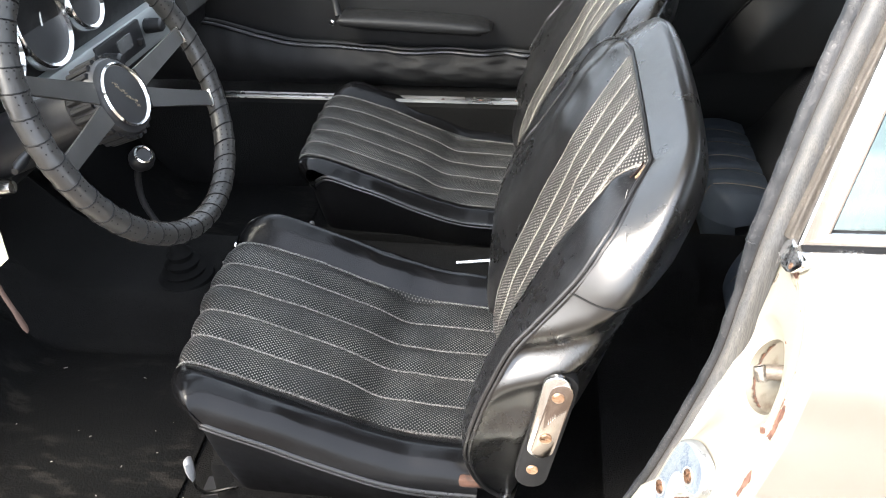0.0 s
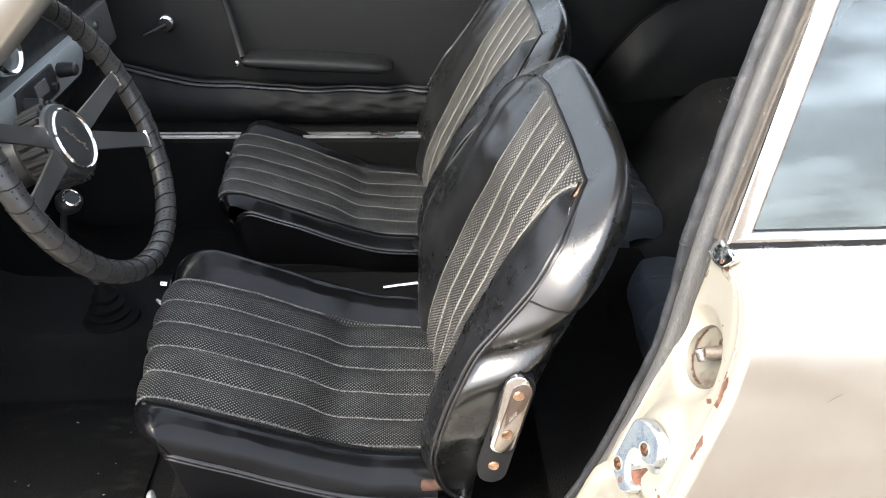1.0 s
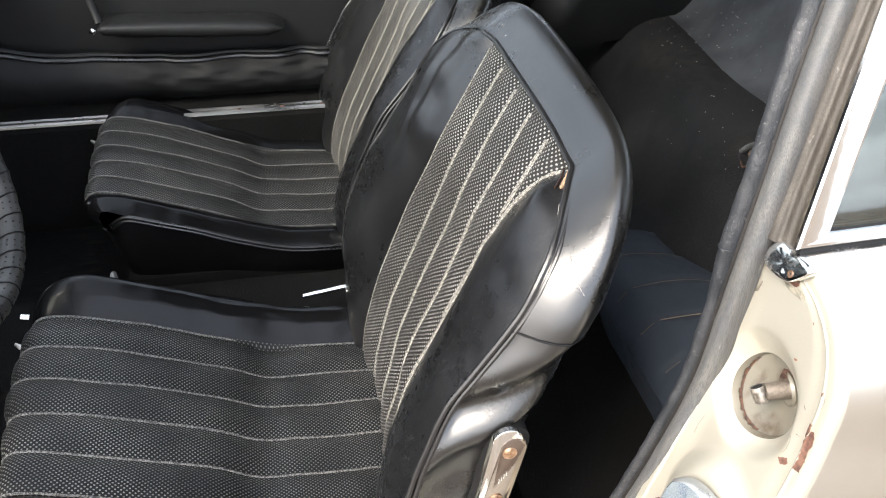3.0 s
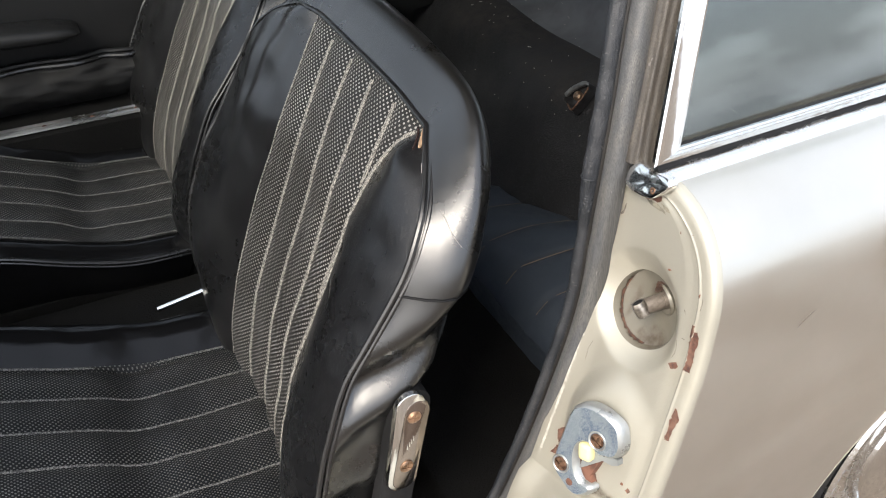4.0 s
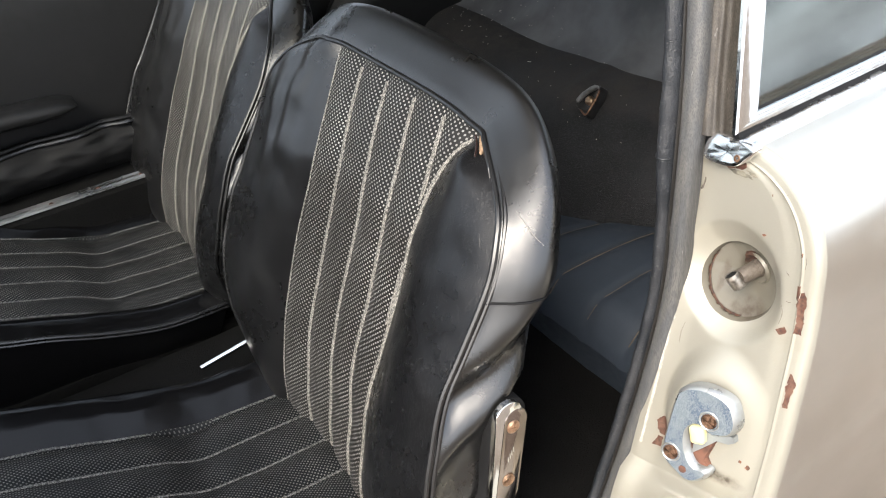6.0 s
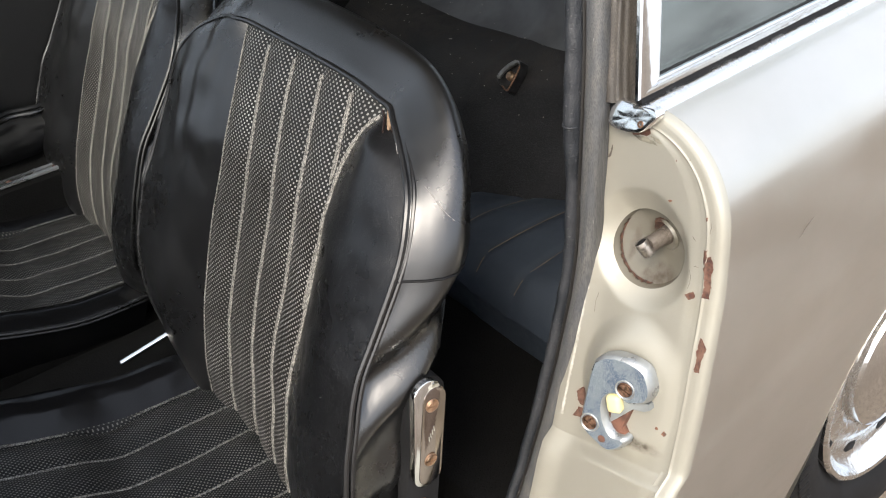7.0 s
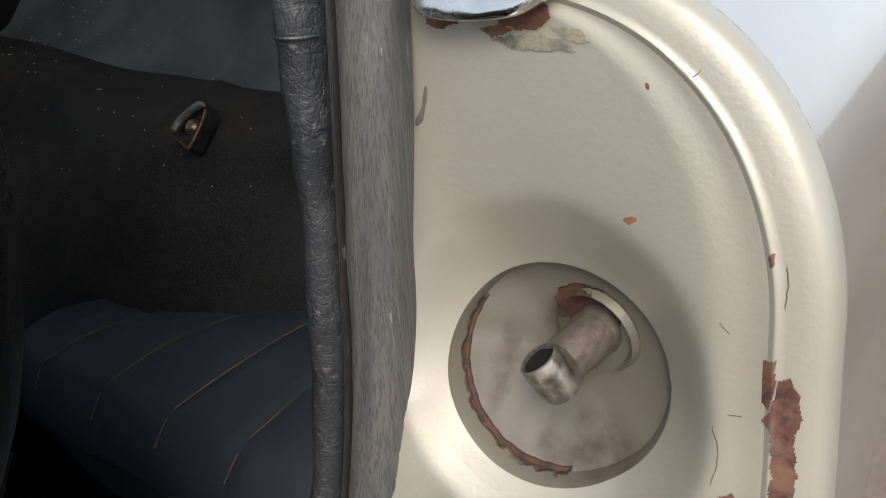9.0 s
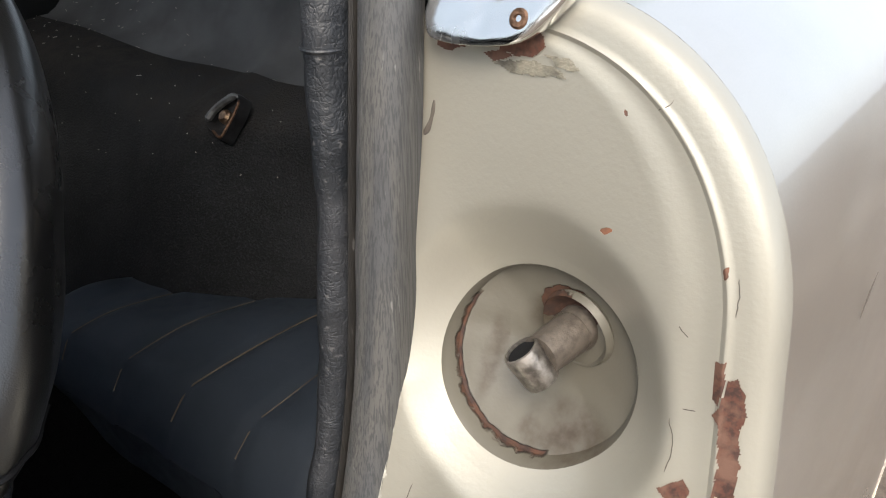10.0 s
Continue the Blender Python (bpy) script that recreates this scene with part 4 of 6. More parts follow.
part("latch_tongue", rbox(on_plate(0.5745, 0.5955, -0.003), (0.012, 0.013, 0.016), 0.004, TL @ Matrix.Rotation(0.25, 4, "X"), 3), plain("yellowed_nylon", (0.66, 0.58, 0.3), 0.4, vary=0.12), lock, "yellowed nylon tongue")
part("latch_bar", rings([[tuple(on_plate(y, z, d)) for y, z in ((0.568, 0.6015), (0.5465, 0.604), (0.5445, 0.599), (0.549, 0.5955), (0.559, 0.594), (0.572, 0.578), (0.577, 0.572), (0.5775, 0.583))] for d in (-0.012, -0.0050, -0.0046)]), plain("pale_grey_steel", (0.33, 0.35, 0.35), 0.4, 0.7), lock, "worn steel bar")
part("latch_pocket", rings([[tuple(on_plate(y, z, d)) for y, z in ((0.582, 0.6), (0.560, 0.6), (0.566, 0.57), (0.560, 0.562), (0.572, 0.562), (0.583, 0.58))] for d in (-0.012, -0.0060)]), RUST, lock, "rusty pocket behind the latch")


# ---- front seats ----
CUSH = curve([(-0.446, 0.418), (-0.457, 0.430), (-0.461, 0.444), (-0.455, 0.457), (-0.437, 0.464), (-0.40, 0.460), (-0.35, 0.448), (-0.29, 0.432), (-0.23, 0.414), (-0.17, 0.396), (-0.12, 0.386), (-0.06, 0.380), (0.0, 0.376), (0.05, 0.37)], 70)
CUSH[:, 0] += [0.008 * smooth(-0.25, -0.45, x) for x in CUSH[:, 0]]
CUSH[:, 1] += [0.020 * smooth(-0.10, -0.42, x) for x in CUSH[:, 0]]
CT = np.gradient(CUSH, axis=0)
CT /= np.linalg.norm(CT, axis=1)[:, None]
CN = np.stack([-CT[:, 1], CT[:, 0]], axis=1)
SEAMS = [-0.146 + 0.0588 * k for k in range(6)]
FAR_BOLSTER = [(0, 0.0), (0.12, 0.010), (0.28, 0.024), (0.45, 0.034), (0.6, 0.034), (0.74, 0.026), (0.87, 0.010), (0.95, -0.004), (1.0, -0.014)]
NEAR_BOLSTER = [(0, 0.0), (0.12, 0.007), (0.28, 0.014), (0.45, 0.0185), (0.6, 0.0195), (0.74, 0.0165), (0.87, 0.008), (0.95, -0.006), (1.0, -0.020)]
SLIM_BOLSTER = [(0, 0.0), (0.15, 0.005), (0.35, 0.010), (0.55, 0.011), (0.75, 0.007), (0.9, 0.0), (1.0, -0.006)]
NEAR = {"edge": -0.227, "table": NEAR_BOLSTER, "far": 1.0, "skew": 0.024}
SY = 0.965


def cushion(a, j):
    """A point of the cushion: a across from its middle, j along from the front."""
    if a < 0:
        q = max(0.0, (-a - 0.148) / (-NEAR["edge"] - 0.148))
        h = lerp_table(NEAR["table"], q) if q > 0 else 0.0
    else:
        q = max(0.0, (a - 0.148) / 0.079)
        h = NEAR["far"] * lerp_table(FAR_BOLSTER, q) if q > 0 else 0.0
    back = smooth(0.75, 1.0, j / 69)
    front = smooth(0.26, 0.0, j / 69)
    h *= (1 - 0.35 * back) * (1 - (0.75 if a < 0 else 0.45) * front)
    if q == 0:
        d = min(abs(a - s) for s in SEAMS)
        h += 0.0045 * (1 - math.exp(-(d / 0.011) ** 2)) - 0.002
        h -= 0.008 * math.exp(-((CUSH[j][0] + 0.165 - 0.05 * a) / 0.03) ** 2)
    x, z = CUSH[j] + CN[j] * h
    x += (0.058 if a < 0 else 0.085) * front * max(0.0, (abs(a) - 0.12) / 0.107) ** 2.2 + NEAR["skew"] * front * smooth(0.06, -0.15, a)
    p = (x, SY + a, z)
    w = 0.0025 * wrinkle(p, 14, 2) + 0.0012 * wrinkle(p, 40, 5) * (1 if q > 0 else 0.6)
    if q > 0:
        w += 0.003 * math.exp(-((x + 0.20) / 0.03) ** 2) * math.sin(q * 9) * (a > 0)
    return x + CN[j][0] * w, SY + a, z + CN[j][1] * w


X_FRONT = [(0.34, -0.030), (0.42, -0.020), (0.5, 0.0), (0.6, 0.040), (0.7, 0.080), (0.76, 0.116), (0.81, 0.149), (0.84, 0.160)]
W_NEAR = [(0.34, 0.20), (0.38, 0.225), (0.44, 0.25), (0.505, 0.264), (0.56, 0.256), (0.62, 0.246), (0.66, 0.243), (0.70, 0.240), (0.73, 0.236), (0.76, 0.226), (0.775, 0.213), (0.79, 0.191), (0.80, 0.167), (0.806, 0.154), (0.815, 0.1405)]
W_FAR = [(0.34, 0.20), (0.38, 0.222), (0.44, 0.25), (0.5, 0.262), (0.58, 0.272), (0.65, 0.275), (0.715, 0.275), (0.76, 0.268), (0.785, 0.250), (0.80, 0.222), (0.815, 0.175)]
I_NEAR = [(0.34, 0.088), (0.467, 0.092), (0.535, 0.090), (0.58, 0.097), (0.62, 0.102), (0.70, 0.105), (0.745, 0.108), (0.775, 0.117), (0.80, 0.132), (0.815, 0.1395)]
CHANNEL = 0.0565
I_FAR = [(0.34, 0.125), (0.477, 0.130), (0.545, 0.137), (0.63, 0.130), (0.70, 0.122), (0.73, 0.125), (0.79, 0.137), (0.815, 0.142)]
WING = [(0.34, 0.03), (0.40, 0.0), (0.47, -0.028), (0.55, -0.040), (0.62, -0.036), (0.66, -0.024), (0.70, -0.014), (0.76, -0.014), (0.80, -0.009), (0.815, -0.006)]
X_REAR = [(0.34, 0.03), (0.40, 0.052), (0.46, 0.076), (0.51, 0.095), (0.56, 0.110), (0.60, 0.122), (0.67, 0.147), (0.72, 0.172), (0.77, 0.205), (0.82, 0.222), (0.85, 0.222)]


BACK_LOW, BACK_TALL = 0.345, 0.47
LEAN = {"back": 0.0}


def back_front(s, v):
    """The backrest's face: s from -2 (near edge) to 2 (far edge), the insert between -1 and 1."""
    z = BACK_LOW + v * BACK_TALL
    wn, wf, n, f = (lerp_table(t, z) for t in (W_NEAR, W_FAR, I_NEAR, I_FAR))
    if s < -1:
        q = -1 - s
        a = -n - q * max(0.0, wn - n)
    elif s > 1:
        q = s - 1
        a = f + q * max(0.0, wf - f)
    else:
        q = 0.0
        a = -n + (s + 1) / 2 * (n + f)
    wide = smooth(0.0, 0.06, (wn - n) if s < 0 else (wf - f))
    x = lerp_table(X_FRONT, z)
    x += lerp_table(WING, z) * (q ** 1.4) * (1 if wide > 0.3 else wide / 0.3) - (0.022 if s < 0 else 0.015) * math.sin(math.pi * min(1, q) ** (1.1 if s < 0 else 0.9)) * wide
    if q == 0:
        k = (f - a) / CHANNEL
        d = min(abs(k - round(k)) * CHANNEL, a + n)
        x -= 0.0045 * (1 - math.exp(-(d / 0.011) ** 2))
        x += 0.012 * (1 - s * s) * smooth(0.8, 0.6, z)
    arch = 0.045 * a * smooth(0.62, 0.80, z)
    arch -= 0.012 * smooth(-0.62, -1.0, s) ** 1.5 * smooth(0.93, 1.0, v)
    p = (x, SY + a, z)
    x += (0.003 * wrinkle(p, 12, 1) + 0.0016 * wrinkle(p, 34, 6) * min(1, q * 4)) * (1 - 0.75 * smooth(0.74, 0.81, z))
    if s > 1:
        x += 0.006 * wrinkle((p[0], p[1] * 1.8, p[2] * 0.7), 26, 11) * smooth(0.55, 0.75, z) * math.sin(math.pi * q)
    return x + LEAN["back"] * max(0.0, z - 0.45), SY + a, z + arch


V_BACK = [k / 80 for k in range(81)]


def outline_back():
    """The piped outline of the backrest, from the near foot over the top to the far foot."""
    near = [back_front(-2, v) for v in V_BACK]
    far = [back_front(2, v) for v in V_BACK]
    P = np.array(near + [back_front(s, 1.0) for s in spread(-2, 2, 60)][1:-1] + far[::-1])
    ker = np.exp(-(np.arange(-8, 9) / 2.6) ** 2 / 2)
    soft = np.stack([np.convolve(np.pad(P[:, c], 8, "edge"), ker / ker.sum(), "valid") for c in range(3)], axis=1)
    m = np.array([smooth(0.74, 0.77, p[2]) for p in P])[:, None]
    return list(P * (1 - m) + soft * m)


C0 = np.array([0.06, SY, 0.60])


# the diagonal creases low on the backrest's side: place across them, height
FOLDS = [(0.46, 0.0), (0.50, 0.003), (0.525, -0.001), (0.548, 0.001), (0.566, 0.0085), (0.574, 0.0100), (0.582, 0.0065), (0.598, -0.0055), (0.604, -0.0060), (0.614, 0.0), (0.624, 0.0055), (0.632, 0.0065), (0.645, 0.004), (0.67, 0.0), (0.70, 0.0)]


def shell(line):
    P = np.array(line)
    N = len(P)
    T = np.gradient(P[:, 1:], axis=0)
    for _ in range(30):
        T = (T + np.roll(T, 1, 0) + np.roll(T, -1, 0)) / 3
    nrm = np.stack([-T[:, 1], T[:, 0]], axis=1)
    nrm /= np.linalg.norm(nrm, axis=1)[:, None] + 1e-9
    mid = P[:, 1:] - C0[1:]
    nrm *= np.sign((nrm * mid).sum(1))[:, None]
    loops = []
    bulge_out = [(0, 0), (0.06, 0.0055), (0.15, 0.0125), (0.28, 0.0205), (0.42, 0.0262), (0.56, 0.0265), (0.7, 0.017), (0.82, -0.001), (0.92, -0.020), (1.0, -0.042)]
    for d in (0, 0.03, 0.06, 0.10, 0.15, 0.21, 0.28, 0.35, 0.42, 0.49, 0.56, 0.63, 0.7, 0.76, 0.82, 0.87, 0.92, 1.0):
        b = lerp_table(bulge_out, d)
        loop = []
        for i in range(N):
            x, y, z = P[i]
            xr = lerp_table(X_REAR, z) + LEAN["back"] * max(0.0, z - 0.45)
            side = abs(nrm[i][0])
            k = b + (0.002 * math.sin(math.pi * d ** 0.8) + 0.027 * smooth(0.35, 0.85, d) + 0.010 * smooth(0.15, 0.6, d) + 0.006 * smooth(0.3, 0.8, d) * smooth(0.73, 0.79, z)) * smooth(0.66, 0.78, z)
            p = np.array([x + (xr - x) * d, y + nrm[i][0] * k, z + nrm[i][1] * (k * 0.8 - 0.014 * smooth(0.35, 0.85, d))])
            if z < 0.72 and side > 0.6:
                low = smooth(0.72, 0.67, z) * smooth(0.0, 0.14, d) * smooth(1.0, 0.7, d)
                w = p[2] - 0.5 * p[0] + 0.006 * wrinkle(p, 11, 4)
                fold = lerp_table(FOLDS, w) + 0.003 * wrinkle((p[0] * 0.6, p[1], p[2]), 30, 8)
                p[1] += nrm[i][0] * fold * low
                p[1] -= nrm[i][0] * (0.009 * low + 0.026 * smooth(0.69, 0.50, z) * smooth(0.0, 0.4, d))
            p[1] += nrm[i][0] * 0.002 * wrinkle(p, 16, 3) * math.sin(math.pi * d) * (1 - 0.8 * smooth(0.74, 0.80, z))
            loop.append(p)
        loops.append(loop)
    for k in range(1, len(loops)):
        sd = 1.0 + 11.0 * k / len(loops)
        ker = np.exp(-(np.arange(-40, 41) / sd) ** 2 / 2)
        ker /= ker.sum()
        L = np.array(loops[k])
        pad = np.concatenate([2 * L[0] - L[40:0:-1], L, 2 * L[-1] - L[-2:-42:-1]])
        S = np.stack([np.convolve(pad[:, c], ker, "valid") for c in range(3)], axis=1)
        m = np.array([smooth(0.66, 0.74, p[2]) for p in L])[:, None]
        loops[k] = list(L * (1 - m) + S * m)
    last = np.array(loops[-1])
    for s in (0.7, 0.35, 0.02):
        loops.append([C0 * 0 + np.array([lerp_table(X_REAR, 0.6 + (p[2] - 0.6) * s) + 0.004, SY + (p[1] - SY) * s, 0.6 + (p[2] - 0.6) * s]) for p in last])
    return loops


# chrome darkened and warmed to stand in for what the face reflects
PLATED = plain("dark_reflection_steel", (0.33, 0.285, 0.26), 0.12, 1.0, vary=0.15, grain=400, depth=0.0001, big=30)


def front_seat(y, label):
    near = NEAR["edge"]
    OUT = outline_back()
    SHELL = shell(OUT)
    seat = thing("bucket_seat", (0, SY, 0.235), label, "seat", "front seats")
    js = [j for j in range(70) if CUSH[j][0] < -0.02]
    last = js[-1]
    pick = lambda lo, hi, n: grid(lambda a, j: cushion(a, j), spread(lo, hi, n), js)
    part("cushion_insert", grid(cushion, spread(-0.147, 0.149, 60), range(70)), WEAVE_DIM, seat, "black woven vinyl cushion panel with stitched channels", angle=80)
    part("cushion_bolster", pick(near, -0.147, 22), LEATHER_CUSHION, seat, "smooth black leather bolster", angle=80)
    part("cushion_bolster", pick(0.149, 0.227, 22), LEATHER_CUSHION, seat, "smooth black leather bolster", angle=80)
    for s in SEAMS:
        part("seam_cord", tube([np.array(cushion(s, j)) + np.array([CN[j][0], 0, CN[j][1]]) * (0.0022 if abs(s) > 0.14 else 0.0004) for j in range(3, 68)], 0.0015, 6), SEAM, seat)
    rim = [cushion(near, j) for j in range(last, 12, -1)] + [cushion(a, 0) for a in spread(near, 0.227, 24)[1:-1]] + [cushion(0.227, j) for j in range(13, last + 1)]
    rim = curve(rim[::2], 170)
    ker = np.exp(-(np.arange(-10, 11) / 2.4) ** 2 / 2)
    ends = np.concatenate([2 * rim[0] - rim[10:0:-1], rim, 2 * rim[-1] - rim[-2:-12:-1]])
    rim = np.stack([np.convolve(ends[:, c], ker / ker.sum(), "valid") for c in range(3)], axis=1)
    part("piping", tube(rim + np.array([0, 0, 0.001]), 0.0030, 8), LEATHER, seat)
    part("piping", tube(rim + np.array([0, 0, -0.0055]), 0.0026, 8), LEATHER, seat)
    m = np.mean(rim, axis=0)
    drop = []
    for k in range(7):
        s = k / 6
        row = []
        for p in rim:
            d = np.array([m[0] - p[0], m[1] - p[1]]) * np.array([0.55, 1.0])
            d /= np.linalg.norm(d) + 1e-9
            inn = 0.002 * (k > 0) + 0.055 * s ** 1.3
            row.append((p[0] + d[0] * inn * 1.4 + 0.003 * wrinkle(p, 18, k) * s, p[1] + d[1] * inn + 0.003 * wrinkle(p, 14, k + 3) * s, p[2] + (0.262 - p[2]) * s))
        drop.append(row)
    part("cushion_skirt", rings(drop, caps=False, closed=False), LEATHER_DARK, seat, "dull black skirt below the piping", angle=80)
    part("seat_base", rbox((-0.2, SY, 0.285), (0.40, 0.36, 0.09), 0.01), CARPET, seat)
    for dy in (-0.15, 0.15):
        part("slide_rail", rbox((-0.2, SY + dy, 0.243), (0.46, 0.035, 0.016), 0.003), PLASTIC, seat)
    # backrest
    part("back_insert", grid(back_front, spread(-1, 1, 60), V_BACK), WEAVE_LIT, seat, "black woven vinyl back panel with stitched channels", angle=80)
    part("back_bolster", grid(back_front, spread(-2, -1, 26), V_BACK), LEATHER_WORN, seat, "creased black leather bolster", angle=80)
    part("back_bolster", grid(back_front, spread(1, 2, 26), V_BACK), LEATHER, seat, "smooth black leather bolster", angle=80)
    for k in range(6):
        run = []
        for v in V_BACK[4:-1:2]:
            n, f = lerp_table(I_NEAR, BACK_LOW + v * BACK_TALL), lerp_table(I_FAR, BACK_LOW + v * BACK_TALL)
            a = f - k * CHANNEL if k < 5 else -n
            if k == 5 or a > -n + 0.006:
                run.append(np.array(back_front(-1 + 2 * (a + n) / (n + f), v)) + np.array([-0.0006, 0, 0]))
        if len(run) > 3:
            part("seam_cord", tube(curve(run[::2] + [run[-1]], 90), 0.0029 if k else 0.0013, 8, flat=0.55), SEAM_PALE, seat)
    part("back_shell", rings(SHELL, caps=False), LEATHER_SHELL, seat, "glossy black leather seat back and side, wrinkled low down", angle=80)
    cord = curve(OUT[::4], 220)
    part("piping", tube(cord + (cord - C0) * 0.004, 0.0030, 8), LEATHER, seat)
    part("piping", tube(cord + np.array([0.0062, 0, 0]) + (cord - C0) * 0.012, 0.0024, 8), LEATHER, seat)
    # seam across the side
    line = []
    for lp in SHELL[:15]:
        q = [p for p in lp if p[1] < 0.85 and p[2] > 0.5]
        f = [p[2] - 0.697 + 0.06 * (p[0] - 0.072) for p in q]
        k = next(i for i in range(len(q) - 1) if f[i] * f[i + 1] <= 0)
        line.append(q[k] + (q[k + 1] - q[k]) * (f[k] / (f[k] - f[k + 1])) + np.array([0, -0.0003, 0]))
    part("side_seam", tube(curve(line, 40), 0.0012, 6), LEATHER_DARK, seat)
    # hinge
    ha, hb = Vector((0.067, 0.701, 0.594)), Vector((0.052, 0.701, 0.506))
    def bar(p, q, w, y0, y1, r=8):
        d = (q - p).normalized()
        n = Vector((d.z, 0, -d.x))
        loop = []
        for k in range(r + 1):
            t = math.pi * k / r
            loop.append(p - d * math.sin(t) * w + n * math.cos(t) * w)
        for k in range(r + 1):
            t = math.pi * k / r
            loop.append(q + d * math.sin(t) * w - n * math.cos(t) * w)
        f = lambda s, yy: [(c.x + ((p + q) / 2 - c).x * s, yy, c.z + ((p + q) / 2 - c).z * s) for c in loop]
        return rings([f(0, y1), f(0, y0 + 0.001), f(0.03, y0)])
    hinge = part("hinge_plate", bar(ha + Vector((-0.003, 0, 0.002)), hb + Vector((-0.0015, 0, 0)), 0.0150, 0.6885, 0.695), CHROME, seat, "worn chrome recliner hinge plate")
    part("hinge_face", bar(ha + Vector((0.0028, 0, -0.0045)), hb + Vector((0.0008, 0, -0.001)), 0.0126, 0.6879, 0.689), PLATED, hinge, "polished hinge face with a dark reflection in its colour")
    part("hinge_arm", bar(Vector((0.069, 0, 0.588)), Vector((0.042, 0, 0.452)), 0.0185, 0.697, 0.712), RUBBER, seat, "black hinge arm")
    for c in ((0.066, 0.584, 0.6875), (0.0555, 0.523, 0.6875), (0.043, 0.464, 0.696)):
        part("screw", cross_screw((c[0], c[2], c[1]), (0, -1, 0), 0.0068), SCREW, hinge, "coppery cross-head screw")
    for k in range(4):
        part("embossed_mark", rbox((0.0575 + 0.0022 * k, 0.6878, 0.548 + 0.003 * k), (0.0012, 0.0006, 0.006), 0.0002), CHROME, hinge)
    # slide lever and recline rod
    part("slide_lever", tube(curve([(-0.36, 0.79, 0.285), (-0.400, 0.765, 0.295), (-0.408, 0.758, 0.312), (-0.411, 0.758, 0.335)], 10), 0.0028, 8), CHROME, seat)
    part("lever_knob", tube([(-0.4105, 0.758, 0.328), (-0.411, 0.758, 0.338), (-0.412, 0.758, 0.352), (-0.4125, 0.758, 0.364), (-0.413, 0.758, 0.368)], [0.004, 0.0075, 0.0095, 0.0085, 0.003], 12, flat=0.6), plain("grey_knob", (0.2, 0.2, 0.2), 0.4), seat, "grey plastic lever knob")
    part("recline_rod", tube([(-0.10, SY + 0.268, 0.383), (-0.03, SY + 0.268, 0.393), (0.02, SY + 0.262, 0.40)], 0.0042, 10), CHROME, seat, "bright chrome rod")
    part("front_lever", tube([(-0.43, SY + 0.15, 0.40), (-0.478, SY + 0.166, 0.426), (-0.484, SY + 0.17, 0.429)], [0.003, 0.0035, 0.002], 10), STEEL, seat)
    if y:
        seat.location = (0.013, SY + y, 0.237)
    return seat, SHELL


SHELL = front_seat(0, "black leather car seat with woven insert and torn seam")[1]
edge_n = [back_front(-2, v) for v in V_BACK]
LEAN["back"] = 0.085
NEAR.update(edge=-0.205, table=SLIM_BOLSTER, far=0.55, skew=0.010)
front_seat(0.615, "black leather car seat with woven insert beside the tunnel")
LEAN["back"] = 0.0
# the tear at the near seat's upper seam
tear = thing("torn_seam", (0.137, 0.812, 0.80), "small torn seam showing tan foam", "tear")
line = [Vector(p) for p in edge_n if 0.762 < p[2] < 0.808][::-1]
foam_line = curve([p + Vector((-0.0025, -0.001, 0)) for p in line[0:3]], 12)
part("foam", tube(foam_line, [0.0006 + 0.0022 * math.sin(math.pi * k / 11) ** 0.7 + 0.0004 * math.sin(k * 2.7) for k in range(12)], 8, flat=0.7), plain("tan_foam", (0.27, 0.18, 0.11), 0.9, grain=500, depth=0.001, vary=0.4, big=200), tear, "tan foam")
TORN = leather("torn_leather", (0.022, 0.012, 0.010), (0.05, 0.022, 0.016))
for dx, dy in ((-0.0048, 0.0022), (0.0012, -0.0038)):
    part("torn_edge", tube([(p[0] + dx + 0.0008 * wrinkle(p, 300, 2), p[1] + dy, p[2] + 0.001 * wrinkle(p, 280, 6)) for p in foam_line], 0.0010, 6), TORN, tear)
def on_shell(x, z):
    """The near side of the seat back at x, z."""
    return min((q for lp in SHELL[:18] for q in lp if q[1] < 0.83), key=lambda q: (q[0] - x) ** 2 + (q[2] - z) ** 2)


scratch_line = curve([Vector((x, on_shell(x, z)[1] - 0.0004, z)) for x, z in ((0.124, 0.787), (0.122, 0.775), (0.122, 0.758), (0.123, 0.747), (0.128, 0.737))], 12)
part("loose_thread", tube(scratch_line, 0.0003, 5), plain("pale_thread", (0.25, 0.235, 0.22), 0.8), tear, "pale loose thread")
part("cracked_corner", rbox((-0.030, 0.743, 0.384), (0.034, 0.012, 0.014), 0.005), plain("cracked_brown_leather", (0.05, 0.023, 0.014), 0.7, vary=0.6, grain=240, depth=0.002, big=90), tear, "cracked brown corner")


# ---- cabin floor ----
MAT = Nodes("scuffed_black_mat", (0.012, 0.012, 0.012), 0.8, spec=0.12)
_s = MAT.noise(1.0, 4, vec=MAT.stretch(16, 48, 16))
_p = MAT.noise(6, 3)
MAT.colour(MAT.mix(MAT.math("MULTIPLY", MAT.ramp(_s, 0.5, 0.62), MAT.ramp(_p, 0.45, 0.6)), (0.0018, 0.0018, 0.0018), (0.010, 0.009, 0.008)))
MAT.bump(MAT.noise(260, 3), 0.002, 0.7)
MAT = MAT.mat


def floor_z(x, y):
    t = abs(y - 1.268)
    z = 0.232 + 0.10 * (1 - smooth(0.10, 0.155, t))
    z += 0.34 * smooth(-0.80, -1.12, x) * (1 - 0.35 * (1 - smooth(0.10, 0.2, t)))
    z += 0.10 * smooth(0.16, 0.27, x)
    return z + 0.003 * wrinkle((x, y, 0), 9)


